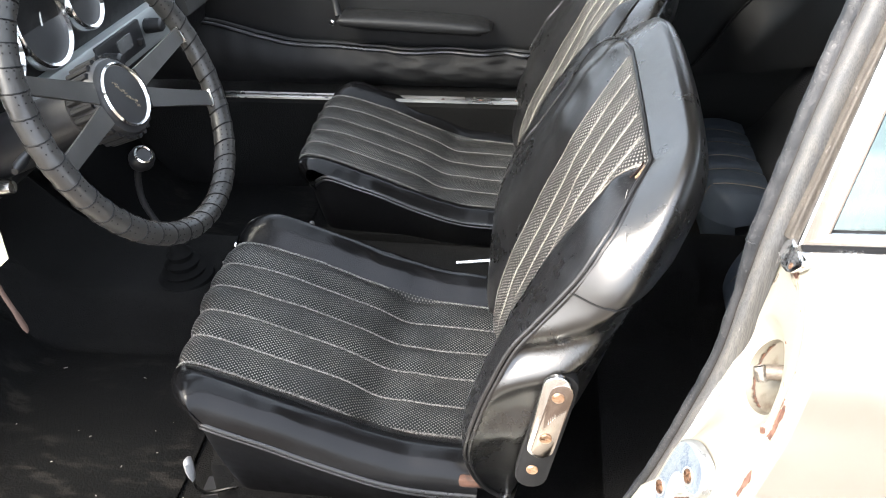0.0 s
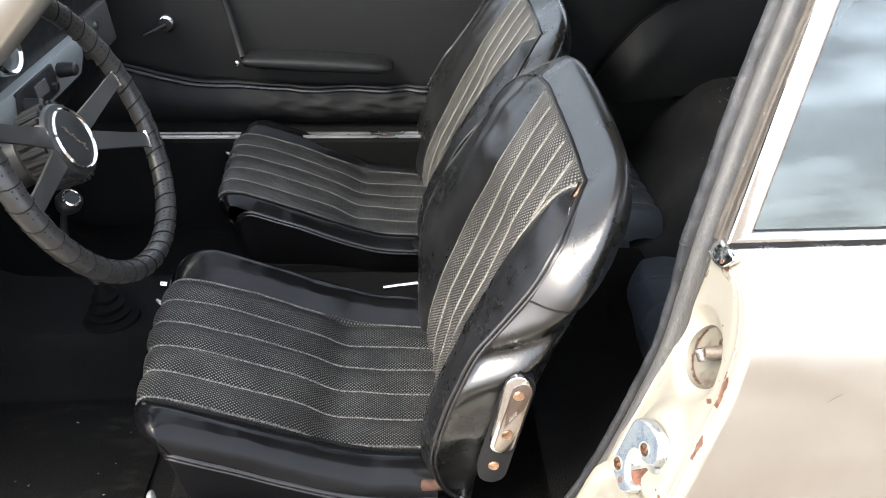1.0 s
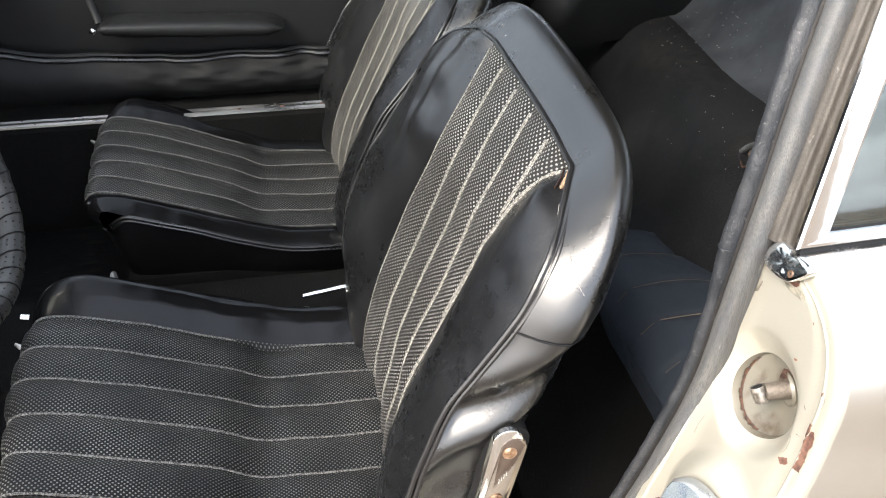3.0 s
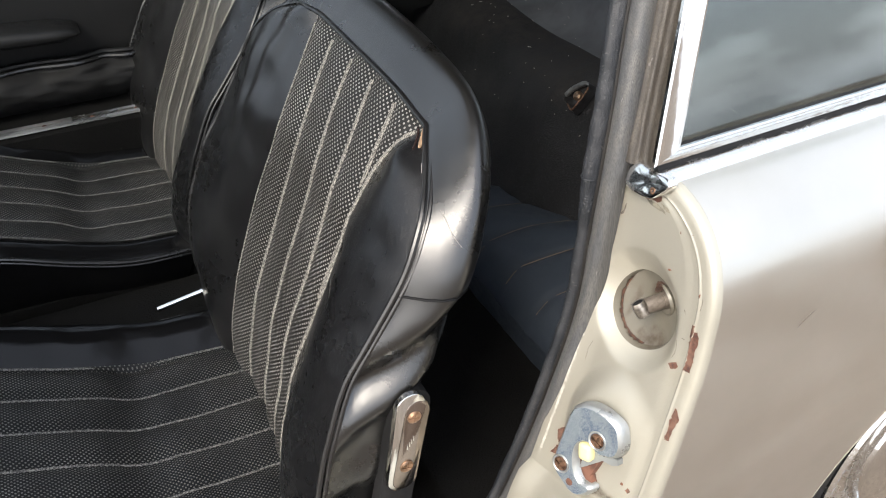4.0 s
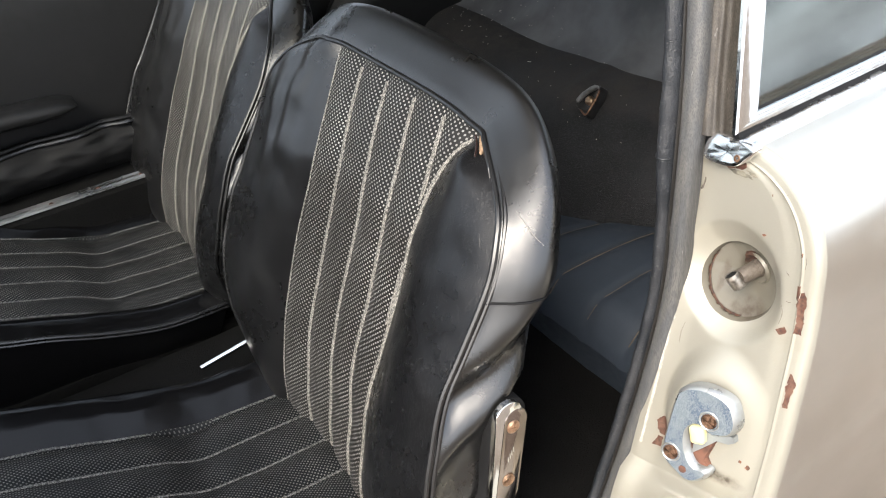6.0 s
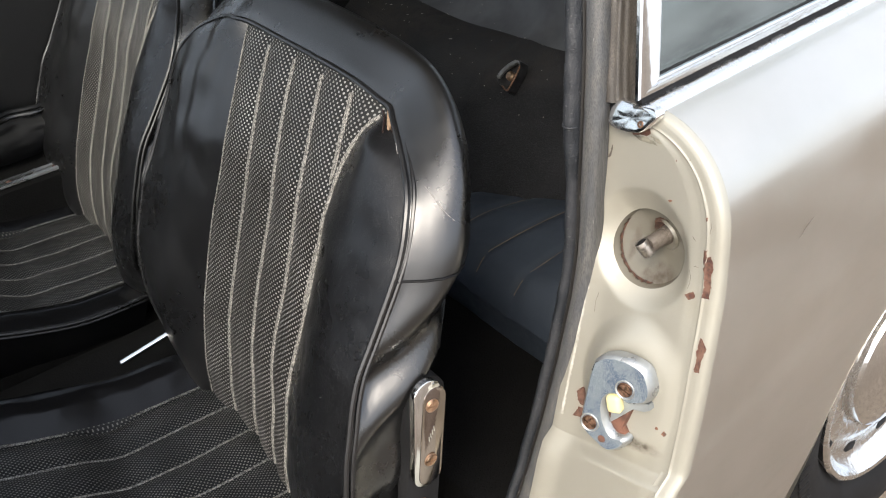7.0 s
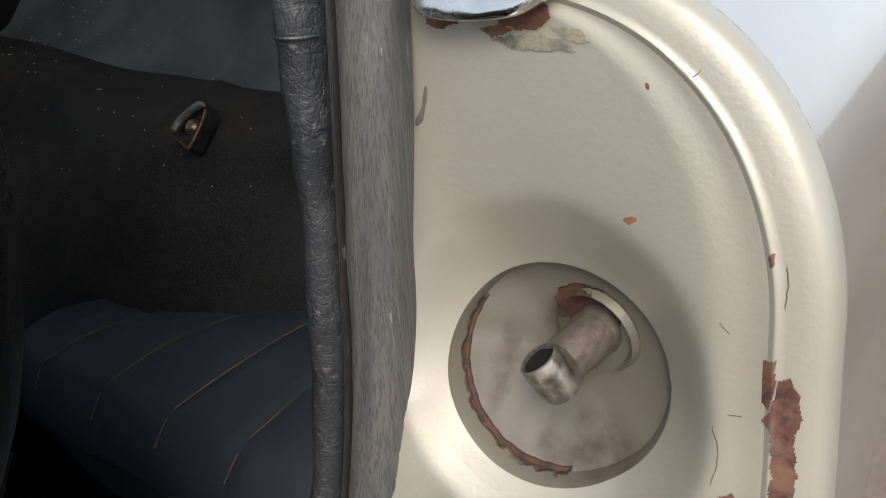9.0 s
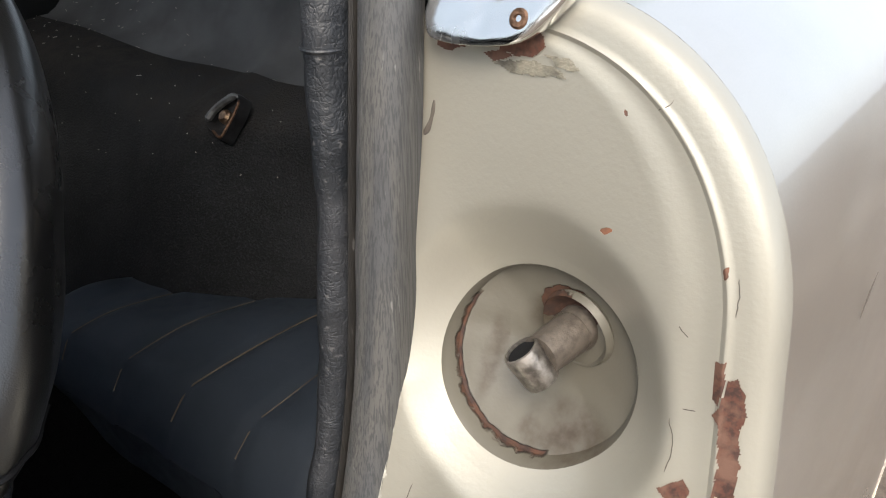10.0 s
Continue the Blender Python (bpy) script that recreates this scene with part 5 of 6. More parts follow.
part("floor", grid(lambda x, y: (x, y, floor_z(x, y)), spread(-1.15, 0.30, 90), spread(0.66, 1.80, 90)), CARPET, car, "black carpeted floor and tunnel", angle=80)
mat_ob = thing("floor_mat", (-0.72, 0.90, 0.24), "scuffed black rubber floor mat", "floor mat")
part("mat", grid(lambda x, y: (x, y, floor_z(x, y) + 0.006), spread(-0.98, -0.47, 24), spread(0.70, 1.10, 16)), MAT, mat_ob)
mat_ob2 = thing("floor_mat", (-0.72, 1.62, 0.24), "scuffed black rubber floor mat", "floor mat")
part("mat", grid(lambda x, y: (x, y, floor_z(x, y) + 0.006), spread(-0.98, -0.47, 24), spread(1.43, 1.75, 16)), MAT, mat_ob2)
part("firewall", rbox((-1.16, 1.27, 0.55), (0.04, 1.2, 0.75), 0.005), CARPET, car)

# sills
part("near_sill", rings([[(x, y, z) for y, z in ((0.50, 0.15), (0.50, 0.30), (0.515, 0.345), (0.56, 0.365), (0.63, 0.37), (0.652, 0.365), (0.66, 0.34), (0.66, 0.22))] for x in spread(-1.1, 0.22, 12)], caps=True), CREAM, car)
far_sill = part("far_sill", rings([[(x, y, z) for y, z in ((1.80, 0.22), (1.752, 0.23), (1.748, 0.455), (1.754, 0.462), (1.80, 0.464), (2.0, 0.455), (2.02, 0.3), (2.0, 0.15))] for x in spread(-1.1, 0.22, 12)], caps=True), CARPET, car, "black carpeted sill")
for x0, x1, y in ((-0.90, 0.16, 1.757), (-0.90, 0.16, 1.776)):
    part("sill_strip", rings([[(x, y + a, 0.464 + b) for a, b in ((-0.0055, 0.0), (-0.005, 0.004), (0.0, 0.006), (0.005, 0.004), (0.0055, 0.0))] for x in spread(x0, x1, 6)], caps=True), STEEL, far_sill, "scuffed bright metal sill strip")
for x in (-0.30, -0.185, -0.10, -0.02):
    part("strip_screw", lathe([(0.004, 0.0), (0.004, 0.002), (0.0025, 0.0032), (0.0001, 0.0032)], (x, 1.7665, 0.465), (0, 0, 1), 12), RUST, far_sill)

# ---- far door ----
door = thing("passenger_door", (-0.4, 1.87, 0.46), "closed passenger door with black vinyl panel and pocket", "car door")
part("door_panel", rings([[(x, y, z) for y, z in ((1.868, 0.468), (1.866, 0.60), (1.872, 0.76), (1.885, 0.84), (1.90, 0.86), (1.95, 0.86), (1.97, 0.6), (1.96, 0.468))] for x in spread(-0.92, 0.13, 14)], caps=True), VINYL, door, "black vinyl door panel", angle=50)


def pocket_top(x):
    return 0.552 + 0.012 * smooth(-0.25, -0.5, x) + 0.05 * smooth(-0.5, -0.78, x)


def pocket(u, v):
    x = -0.90 + u * 1.0
    z = 0.470 + v * (pocket_top(x) - 0.470)
    y = 1.852 - 0.042 * math.sin(math.pi * (0.12 + 0.76 * v)) - 0.012 * v
    y += 0.007 * math.sin(x * 52 + 5 * v + 4 * wrinkle((x, v, 0), 5)) * v * smooth(-0.5, -0.2, x) + 0.004 * wrinkle((x * 1.6, v * 0.08, 1), 18)
    return x, y, z


part("door_pocket", grid(pocket, spread(0, 1, 110), spread(0, 1, 16)), POCKET, door, "ruched black vinyl door pocket", angle=80)
part("pocket_piping", tube([(lambda p: (p[0], p[1] - 0.001, p[2] + 0.002))(pocket(u, 1.0)) for u in spread(0, 1, 60)], 0.0046, 8), LEATHER, door)
part("pocket_back", tube([(lambda p: (p[0], p[1] + 0.014, p[2] + 0.006))(pocket(u, 1.0)) for u in spread(0, 1, 40)], 0.005, 8), VINYL, door)


def armrest(u, v):
    x = -0.425 + u * 0.345
    t = 2 * math.pi * v
    end = min(1.0, u / 0.03, (1 - u) / 0.10) ** 0.5
    ry, rz = 0.043, 0.0115 + 0.004 * math.sin(math.pi * u)
    sy = math.copysign(abs(math.cos(t)) ** 0.6, math.cos(t))
    sz = math.copysign(abs(math.sin(t)) ** 0.6, math.sin(t))
    return x, 1.832 + ry * sy * (0.75 + 0.25 * end), 0.630 - 0.016 * u + rz * sz * end


part("armrest", grid(armrest, spread(0, 1, 40), spread(0, 1, 28)), VINYL, door, "padded black armrest", angle=80)
part("armrest_base", rbox((-0.255, 1.858, 0.604), (0.30, 0.03, 0.028), 0.01, Matrix.Rotation(0.047, 4, "Y")), VINYL, door)
part("pull_bar", tube(curve([(-0.421, 1.815, 0.637), (-0.428, 1.828, 0.660), (-0.445, 1.848, 0.72), (-0.462, 1.858, 0.77), (-0.48, 1.862, 0.82)], 18), 0.0085, 10, flat=0.6), VINYL, door, "black door pull")
part("pull_screw", lathe([(0.006, 0.0), (0.006, -0.003), (0.003, -0.005), (0.0001, -0.005)], (-0.433, 1.800, 0.628), (0, 1, 0), 14), CHROME, door)
crank = part("window_crank", lathe([(0.02, 0.0), (0.02, -0.012), (0.016, -0.02), (0.013, -0.022), (0.0001, -0.022)], (-0.592, 1.866, 0.703), (0, 1, 0), 24), CHROME, door, "chrome window crank")
part("crank_arm", tube([(-0.592, 1.845, 0.703), (-0.615, 1.84, 0.692), (-0.642, 1.836, 0.680)], [0.009, 0.0075, 0.006], 12, flat=0.5), PLASTIC, crank)
part("crank_hub", lathe([(0.014, 0.0), (0.014, -0.002), (0.0001, -0.003)], (-0.592, 1.8435, 0.703), (0, 1, 0), 20), PLASTIC, crank)

# ---- far quarter trim ----
part("far_quarter_trim", grid(lambda x, z: (x, 1.805 + 0.012 * wrinkle((x, z, 0), 3), z), spread(0.13, 1.25, 16), spread(0.30, 0.95, 10)), VINYL, car, "black vinyl quarter trim", angle=80)


def arch_z(x):
    return lerp_table([(0.30, 0.50), (0.36, 0.555), (0.39, 0.60), (0.43, 0.67), (0.475, 0.728), (0.53, 0.772), (0.60, 0.797), (0.68, 0.806), (0.80, 0.806)], x)


def bulge(u, v):
    x = 0.345 + u * 0.435
    lo = lerp_table([(0.34, 0.52), (0.42, 0.545), (0.64, 0.579), (0.78, 0.611)], x)
    hi = max(lo + 0.002, arch_z(x))
    z = lo + v * (hi - lo)
    y = 1.80 - 0.05 * math.sin(math.pi * (0.08 + 0.9 * v) * 0.5 + math.pi * 0.45 * (1 - v)) * smooth(0, 0.35, u) * (1 - 0.7 * v ** 2) - 0.006
    y -= 0.007 * math.exp(-(((x - 0.50) * 0.9 - (z - 0.66) * 0.7) / 0.035) ** 2) * math.sin(math.pi * v)
    return x, y, z


part("arch_cover", grid(bulge, spread(0, 1, 50), spread(0, 1, 24)), VINYL, car, "smooth black vinyl wheel arch cover", angle=80)
part("arch_piping", tube([(lambda p: (p[0], p[1] - 0.001, p[2]))(bulge(u, 1.0)) for u in spread(0, 1, 50)] + [(lambda p: (p[0] + 0.002, p[1], p[2]))(bulge(1.0, v)) for v in spread(0.95, 0, 10)], 0.003, 8), LEATHER_DARK, car)
bolt = part("belt_bolt", lathe([(0.021, 0.0), (0.021, -0.006), (0.018, -0.010), (0.012, -0.008), (0.010, -0.008)], (0.572, 1.797, 0.822), (0, 1, 0), 28), PLASTIC, car, "round black belt anchor cap")
part("bolt_head", lathe([(0.010, -0.006), (0.010, -0.010), (0.006, -0.011), (0.0001, -0.009)], (0.572, 1.797, 0.822), (0, 1, 0), 6), STEEL, bolt)
part("rear_corner", grid(lambda u, v: (0.80 + 0.10 * u + 0.14 * u * u, 1.79 - 0.30 * u, 0.50 + 0.5 * v), spread(0, 1, 12), spread(0, 1, 8)), VINYL, car, angle=80)

# ---- rear bench ----
LEDGE = curve([(0.40, 0.36), (0.47, 0.405), (0.505, 0.45), (0.534, 0.505), (0.574, 0.578), (0.615, 0.605), (0.66, 0.613), (0.695, 0.620), (0.73, 0.66), (0.80, 0.76), (0.88, 0.84), (1.05, 0.90)], 60)


def hollow(y):
    """The near rear seat's bucket reaches further back away from the tunnel."""
    return 0.15 * smooth(1.22, 0.90, y)


def rear_wall(y, k):
    x, z = LEDGE[k]
    x += hollow(y) * smooth(0.64, 0.52, z)
    f = smooth(0.44, 0.60, z)
    wob = 0.010 * wrinkle((x * 2, y, z * 2), 6) * f
    rib = 0.006 * math.exp(-((y - 1.225) / 0.018) ** 2) * f
    x += 0.03 * smooth(1.45, 1.75, y)
    return x - rib - wob * 0.5, y, z + wob + rib


part("rear_backrest", grid(rear_wall, spread(0.62, 1.80, 90), range(0, 27)), CARPET_DUSTY, car, "dusty black carpeted rear backrest", angle=80)
part("rear_shelf", grid(rear_wall, spread(0.62, 1.80, 60), range(26, 60)), SHELF, car, "dull black rear shelf, colour raised for window light", angle=80)
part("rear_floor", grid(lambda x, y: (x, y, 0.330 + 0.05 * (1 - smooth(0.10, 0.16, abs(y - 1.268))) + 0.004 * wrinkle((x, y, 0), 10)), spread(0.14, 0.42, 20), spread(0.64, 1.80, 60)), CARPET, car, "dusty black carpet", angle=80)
part("near_quarter_trim", grid(lambda x, z: (x, 0.70 + 0.01 * wrinkle((x, z, 4), 4) + 0.03 * smooth(0.5, 0.3, z), z), spread(0.31, 1.05, 14), spread(0.26, 0.86, 12)), VINYL, car, angle=80)


def rear_seat(y0, y1, label):
    ob = thing("rear_seat", (0.36, (y0 + y1) / 2, 0.34), label, "seat", "rear seats")
    c, h = (y0 + y1) / 2, (y1 - y0) / 2
    seams = [c + h * s for s in (-0.62, -0.31, 0.0, 0.31, 0.62)]

    def top(a, u):
        y = c + h * a
        x = 0.345 + (0.125 + hollow(y)) * u
        corner = max(0.0, abs(a) - 0.62) / 0.38
        x += 0.055 * corner ** 2.4 * (1 - u)
        edge = min(1.0, (1 - abs(a)) / 0.14) ** 0.5 if abs(a) > 0.86 else 1.0
        lip = min(1.0, u / 0.14) ** 0.5 if u < 0.14 else 1.0
        z = 0.388 + 0.050 * edge * lip + 0.010 * math.sin(math.pi * u) - 0.004 * u
        d = min(abs(y - s) for s in seams)
        z -= 0.0045 * math.exp(-(d / 0.006) ** 2)
        return x, y, z + 0.003 * wrinkle((x, y, 0), 14)

    part("cushion", grid(top, spread(-1, 1, 80), [0, 0.01, 0.03, 0.06, 0.1, 0.14] + spread(0.2, 1, 16)), NAVY, ob, "navy-black channelled vinyl cushion", angle=80)
    loop = [top(a, 0) for a in spread(-1, 1, 40)]
    part("cushion_front", rings([[(p[0] + d * 0.2, p[1], p[2] - d) for p in loop] for d in (0, 0.02, 0.06)], caps=False, closed=False), NAVY, ob, angle=80)
    for s in seams:
        a = (s - c) / h
        part("seam_thread", tube([np.array(top(a, u)) + np.array([0, 0, 0.0008]) for u in spread(0.05, 0.98, 16)], 0.0008, 5), plain("tan_thread", (0.17, 0.13, 0.09), 0.8, vary=0.6), ob)
    return ob


rear_seat(0.755, 1.265, "navy-black channelled rear seat cushion behind the front seat")
rear_seat(1.385, 1.78, "navy-black channelled rear seat cushion on the far side")

# belt anchor on the rear backrest
anchor = thing("belt_anchor", (0.576, 1.169, 0.597), "bent metal belt anchor with a rusty bolt", "belt anchor")
an = Vector((-0.80, -0.1, 0.6)).normalized()
a_side = Vector((0, -1, 0))
a_rise = Vector((0.6, 0, 0.8))
a_mid = Vector((0.575, 1.169, 0.597))
DULL = plain("dull_grey_metal", (0.03, 0.03, 0.032), 0.5, 0.4, vary=0.5, big=80)
BARE = plain("bare_metal_edge", (0.2, 0.2, 0.2), 0.45, 0.6, vary=0.4, big=90)
eye = curve([a_mid + a_side * u + a_rise * v for u, v in ((-0.022, -0.012), (-0.017, 0.002), (-0.006, 0.016), (0.007, 0.026), (0.014, 0.023), (0.016, 0.008), (0.014, -0.008), (0.010, -0.024), (-0.004, -0.020), (-0.015, -0.017), (-0.022, -0.012))], 41)[:-1]
eye = [Vector(q) for q in eye]
part("anchor_plate", rings([[tuple(q + an * d + (a_mid - q) * w) for q in eye] for d, w in ((-0.012, 0.0), (0.005, 0.0), (0.008, 0.05), (0.007, 0.16), (-0.001, 0.32), (-0.003, 0.9))]), DULL, anchor, angle=60)
part("anchor_edge", tube([tuple(q + an * 0.0075 + (a_mid - q) * 0.12) for q in eye[0:17]], [0.0012] + [0.0042] * 13 + [0.003, 0.002, 0.001], 8), BARE, anchor, "bare bent metal edge")
part("anchor_rim", tube([tuple(q + an * 0.007 + (a_mid - q) * 0.06) for q in eye[17:36]], [0.0008] + [0.0016] * 17 + [0.0008], 8), SCREW_DARK, anchor, "rust-brown rim")
part("anchor_bolt", lathe([(0.0075, -0.005), (0.0075, 0.003), (0.0045, 0.006), (0.0001, 0.006)], a_mid + an * 0.002, an, 8), SCREW, anchor, "rusty bolt head")

# white belt tag
tag = thing("belt_tag", (-0.05, 1.735, 0.40), "small white belt label by the sill", "label")
part("tag", rbox((-0.068, 1.757, 0.411), (0.013, 0.004, 0.026), 0.0015, Matrix.Rotation(0.25, 4, "Y")), plain("white_plastic", (0.5, 0.5, 0.48), 0.5, vary=0.1), tag)
part("belt_stalk", tube([(-0.061, 1.757, 0.24), (-0.064, 1.757, 0.33), (-0.066, 1.757, 0.40)], 0.009, 8, flat=0.4), RUBBER, tag)

# lint caught in the carpet
lint = thing("lint", (0.60, 1.66, 0.58), "pale lint and crumbs on the carpet", "lint", kind="stuff")
rng = random.Random(5)
bits = []
for k in range(70):
    y = rng.gauss(1.62, 0.10)
    kk = rng.randint(22, 33)
    p = Vector(rear_wall(min(1.78, y), kk)) + Vector((-0.002, 0, 0.002))
    d = Vector((rng.uniform(-1, 1), rng.uniform(-1, 1), rng.uniform(-0.5, 0.5))).normalized() * rng.uniform(0.001, 0.006)
    bits.append(tube([p, p + d], 0.0004, 4))
for k in range(60):
    y, kk = rng.uniform(0.8, 1.5), rng.randint(15, 34)
    p = Vector(rear_wall(y, kk)) + Vector((-0.002, 0, 0.002))
    bits.append(tube([p, p + Vector((0, rng.uniform(-1, 1), rng.uniform(-1, 1))) * 0.0012], 0.0006, 4))
for k in range(22):
    x, y = rng.uniform(-0.95, -0.42), rng.uniform(0.70, 1.12)
    q = Vector((x, y, floor_z(x, y) + 0.0075))
    bits.append(tube([q, q + Vector((rng.uniform(-1, 1), rng.uniform(-1, 1), 0)) * rng.uniform(0.001, 0.007)], 0.0006, 4))
part("bits", join(*bits), plain("pale_lint", (0.45, 0.42, 0.38), 0.9), lint)

# ---- steering wheel ----
wn_ = Vector((0.92, -0.039, 0.39)).normalized()
HUB = Vector((-0.5005, 0.9732, 0.7902)) + wn_ * 0.014
we1 = (Vector((0, 1, 0)) - wn_ * wn_.y).normalized()
we2 = wn_.cross(we1).normalized()
WR = 0.188
steer = thing("steering_wheel", HUB, "four-spoke steering wheel laced in black leather", "steering wheel")


PAD = HUB - wn_ * 0.011


def rim_at(t, r=WR, h=0.0):
    return HUB + (we1 * math.cos(t) + we2 * math.sin(t)) * r + wn_ * h


rim_pts = [rim_at(2 * math.pi * k / 120) for k in range(120)]
rad = [0.0148 + 0.0006 * math.sin(k * 2 * math.pi / 120 * 44) for k in range(120)]
part("rim", tube(rim_pts, rad, 14, closed=True), leather("laced_leather", (0.024, 0.0232, 0.022), (0.05, 0.047, 0.043), 0.34), steer, "laced perforated black leather rim", angle=80)
for k in range(44):
    t = 2 * math.pi * k / 44
    ring = []
    for j in range(13):
        a = 2 * math.pi * j / 12
        ring.append(rim_at(t + 0.045 * math.sin(a) * 0.6 + 0.02 * math.cos(a), WR + 0.0152 * math.cos(a), 0.0152 * math.sin(a)))
    part("lacing", tube(ring, 0.0011, 5), LEATHER_DARK, steer)
holes = []
for k in range(44):
    for i in range(2):
        for b in (-0.5, 0.0, 0.5, 1.0, 1.5):
            t = 2 * math.pi * (k + 0.35 + 0.3 * i) / 44
            p = rim_at(t, WR + 0.0147 * math.cos(b + 1.2), 0.0147 * math.sin(b + 1.2))
            q = rim_at(t, WR + 0.0151 * math.cos(b + 1.2), 0.0151 * math.sin(b + 1.2))
            holes.append(tube([p, q], 0.0011, 6))
part("perforation", join(*holes), plain("hole_black", (0.004, 0.004, 0.004), 0.9), steer)
SPOKE = plain("satin_grey_spoke", (0.075, 0.073, 0.07), 0.42, 0.5)
for t in (0.10, -0.47, math.pi + 0.10, math.pi - 0.47):
    a, b = rim_at(t * 1.0, 0.05, -0.012), rim_at(t, WR - 0.006, 0.0)
    d = (b - a).normalized()
    s = wn_.cross(d).normalized()
    part("spoke", rings([[tuple(p + s * (w * i) + wn_ * (0.0022 * j)) for i, j in ((-1, -1), (1, -1), (1, 1), (-1, 1))] for p, w in ((a, 0.0135), (a * 0.5 + b * 0.5, 0.0115), (b, 0.0105))]), SPOKE, steer, "flat metal spoke")
    part("spoke_clip", rbox(rim_at(t, WR - 0.014, 0.001), (0.006, 0.026, 0.008), 0.002, (Matrix([(*we1, 0), (*we2, 0), (*wn_, 0), (0, 0, 0, 1)]).transposed() @ Matrix.Rotation(t, 4, "Z"))), STEEL, steer)
hub = part("hub", lathe([(0.046, -0.050), (0.050, -0.044), (0.052, -0.02), (0.053, -0.006), (0.049, 0.002), (0.041, 0.004)], PAD - wn_ * 0.004, wn_, 48), PLASTIC, steer, "ribbed black hub")
for k in range(26):
    t = 2 * math.pi * k / 26
    part("hub_rib", tube([PAD - HUB + rim_at(t, 0.0525, -0.008), PAD - HUB + rim_at(t, 0.0508, -0.044)], 0.0046, 8), RUBBER, hub)
part("hub_ring", lathe([(0.0415, -0.002), (0.0425, 0.004), (0.0405, 0.0065), (0.0385, 0.005), (0.0375, 0.003)], PAD, wn_, 48, cap=False), CHROME, hub, "chrome ring")
part("horn_pad", lathe([(0.0390, 0.003), (0.030, 0.0045), (0.012, 0.0052), (0.0001, 0.0053)], PAD, wn_, 40), PLASTIC, hub, "worn round horn pad")
BRASS = plain("worn_brass", (0.23, 0.19, 0.13), 0.5, 0.5, vary=0.7, big=300)
erng = random.Random(11)
for k in range(20):
    f = k / 19
    u, v = -0.010 + 0.020 * f + erng.uniform(-0.003, 0.003), 0.020 - 0.040 * f + erng.uniform(-0.001, 0.001)
    part("worn_emblem", rbox(PAD + we1 * u + we2 * v + wn_ * 0.0053, (erng.uniform(0.003, 0.008), erng.uniform(0.001, 0.002), 0.0006), 0.00025, Matrix([(*we1, 0), (*we2, 0), (*wn_, 0), (0, 0, 0, 1)]).transposed() @ Matrix.Rotation(-0.6 + erng.uniform(-0.35, 0.35), 4, "Z")), BRASS, hub)
part("column", tube([HUB - wn_ * 0.06, HUB - wn_ * 0.16, HUB - wn_ * 0.34], [0.034, 0.04, 0.045], 16), PLASTIC, steer)
part("indicator_stalk", tube(curve([HUB - wn_ * 0.13, HUB - wn_ * 0.125 + Vector((0, -0.07, -0.005)), HUB - wn_ * 0.11 + Vector((0, -0.13, -0.01))], 10), [0.005] * 6 + [0.006, 0.0075, 0.0075, 0.004], 10), PLASTIC, steer)
part("stalk_tip", tube([HUB - wn_ * 0.125 + Vector((0.01, -0.075, 0.0)), HUB - wn_ * 0.105 + Vector((0.02, -0.11, 0.004))], 0.005, 10), plain("pale_tip", (0.2, 0.2, 0.19), 0.4), steer)

# ---- dashboard ----
dash = thing("dashboard", (-0.74, 1.27, 0.75), "black dashboard with a brushed trim strip and round gauges", "dashboard")
part("dash_body", rings([[(x, y, z) for x, z in ((-0.98, 0.62), (-0.76, 0.60), (-0.735, 0.625), (-0.715, 0.70), (-0.705, 0.785), (-0.70, 0.86), (-0.685, 0.895), (-0.72, 0.925), (-0.98, 0.93))] for y in spread(0.72, 1.82, 24)]), VINYL, dash, "padded black dashboard", angle=40)
TRIM = Nodes("brushed_trim", (0.36, 0.385, 0.385), 0.4, 0.4)
TRIM.rough(TRIM.ramp(TRIM.noise(1.0, 3, vec=TRIM.stretch(400, 6, 400)), 0.3, 0.7, 0.3, 0.5))
TRIM = TRIM.mat
part("trim_strip", rings([[(-0.722 + dx, y, z) for dx, z in ((0, 0.670), (0.010, 0.671), (0.020, 0.676), (0.030, 0.712), (0.034, 0.744), (0.030, 0.753), (0, 0.756))] for y in spread(1.06, 1.585, 12)]), TRIM, dash, "brushed metal trim strip")
part("radio", rbox((-0.694, 1.335, 0.724), (0.022, 0.165, 0.052), 0.004, Matrix.Rotation(-0.1, 4, "Y")), PLASTIC, dash, "black radio panel")
lid = part("glovebox_lid", rbox((-0.694, 1.69, 0.735), (0.024, 0.15, 0.085), 0.006, Matrix.Rotation(-0.12, 4, "Y")), plain("dark_grey_lid", (0.045, 0.044, 0.042), 0.5, vary=0.2), dash, "dark grey glovebox lid")
part("lid_lock", lathe([(0.007, -0.002), (0.007, 0.003), (0.004, 0.004), (0.0001, 0.003)], (-0.682, 1.66, 0.752), (1, 0, 0.1), 14), STEEL, lid)
part("radio_window", rbox((-0.6825, 1.345, 0.728), (0.003, 0.05, 0.024), 0.001, Matrix.Rotation(-0.1, 4, "Y")), plain("grey_window", (0.12, 0.12, 0.12), 0.25), dash)
for y in (1.275, 1.445):
    part("knob", lathe([(0.0001, 0.034), (0.008, 0.034), (0.012, 0.03), (0.0135, 0.012), (0.014, 0.0), (0.008, -0.004)], (-0.688, y, 0.722 + (y > 1.4) * 0.006), (1, 0, 0.1), 24), PLASTIC, dash, "round black knob")
for y in (1.305, 1.395):
    part("button", rbox((-0.680, y, 0.715), (0.012, 0.014, 0.012), 0.002), PLASTIC, dash)
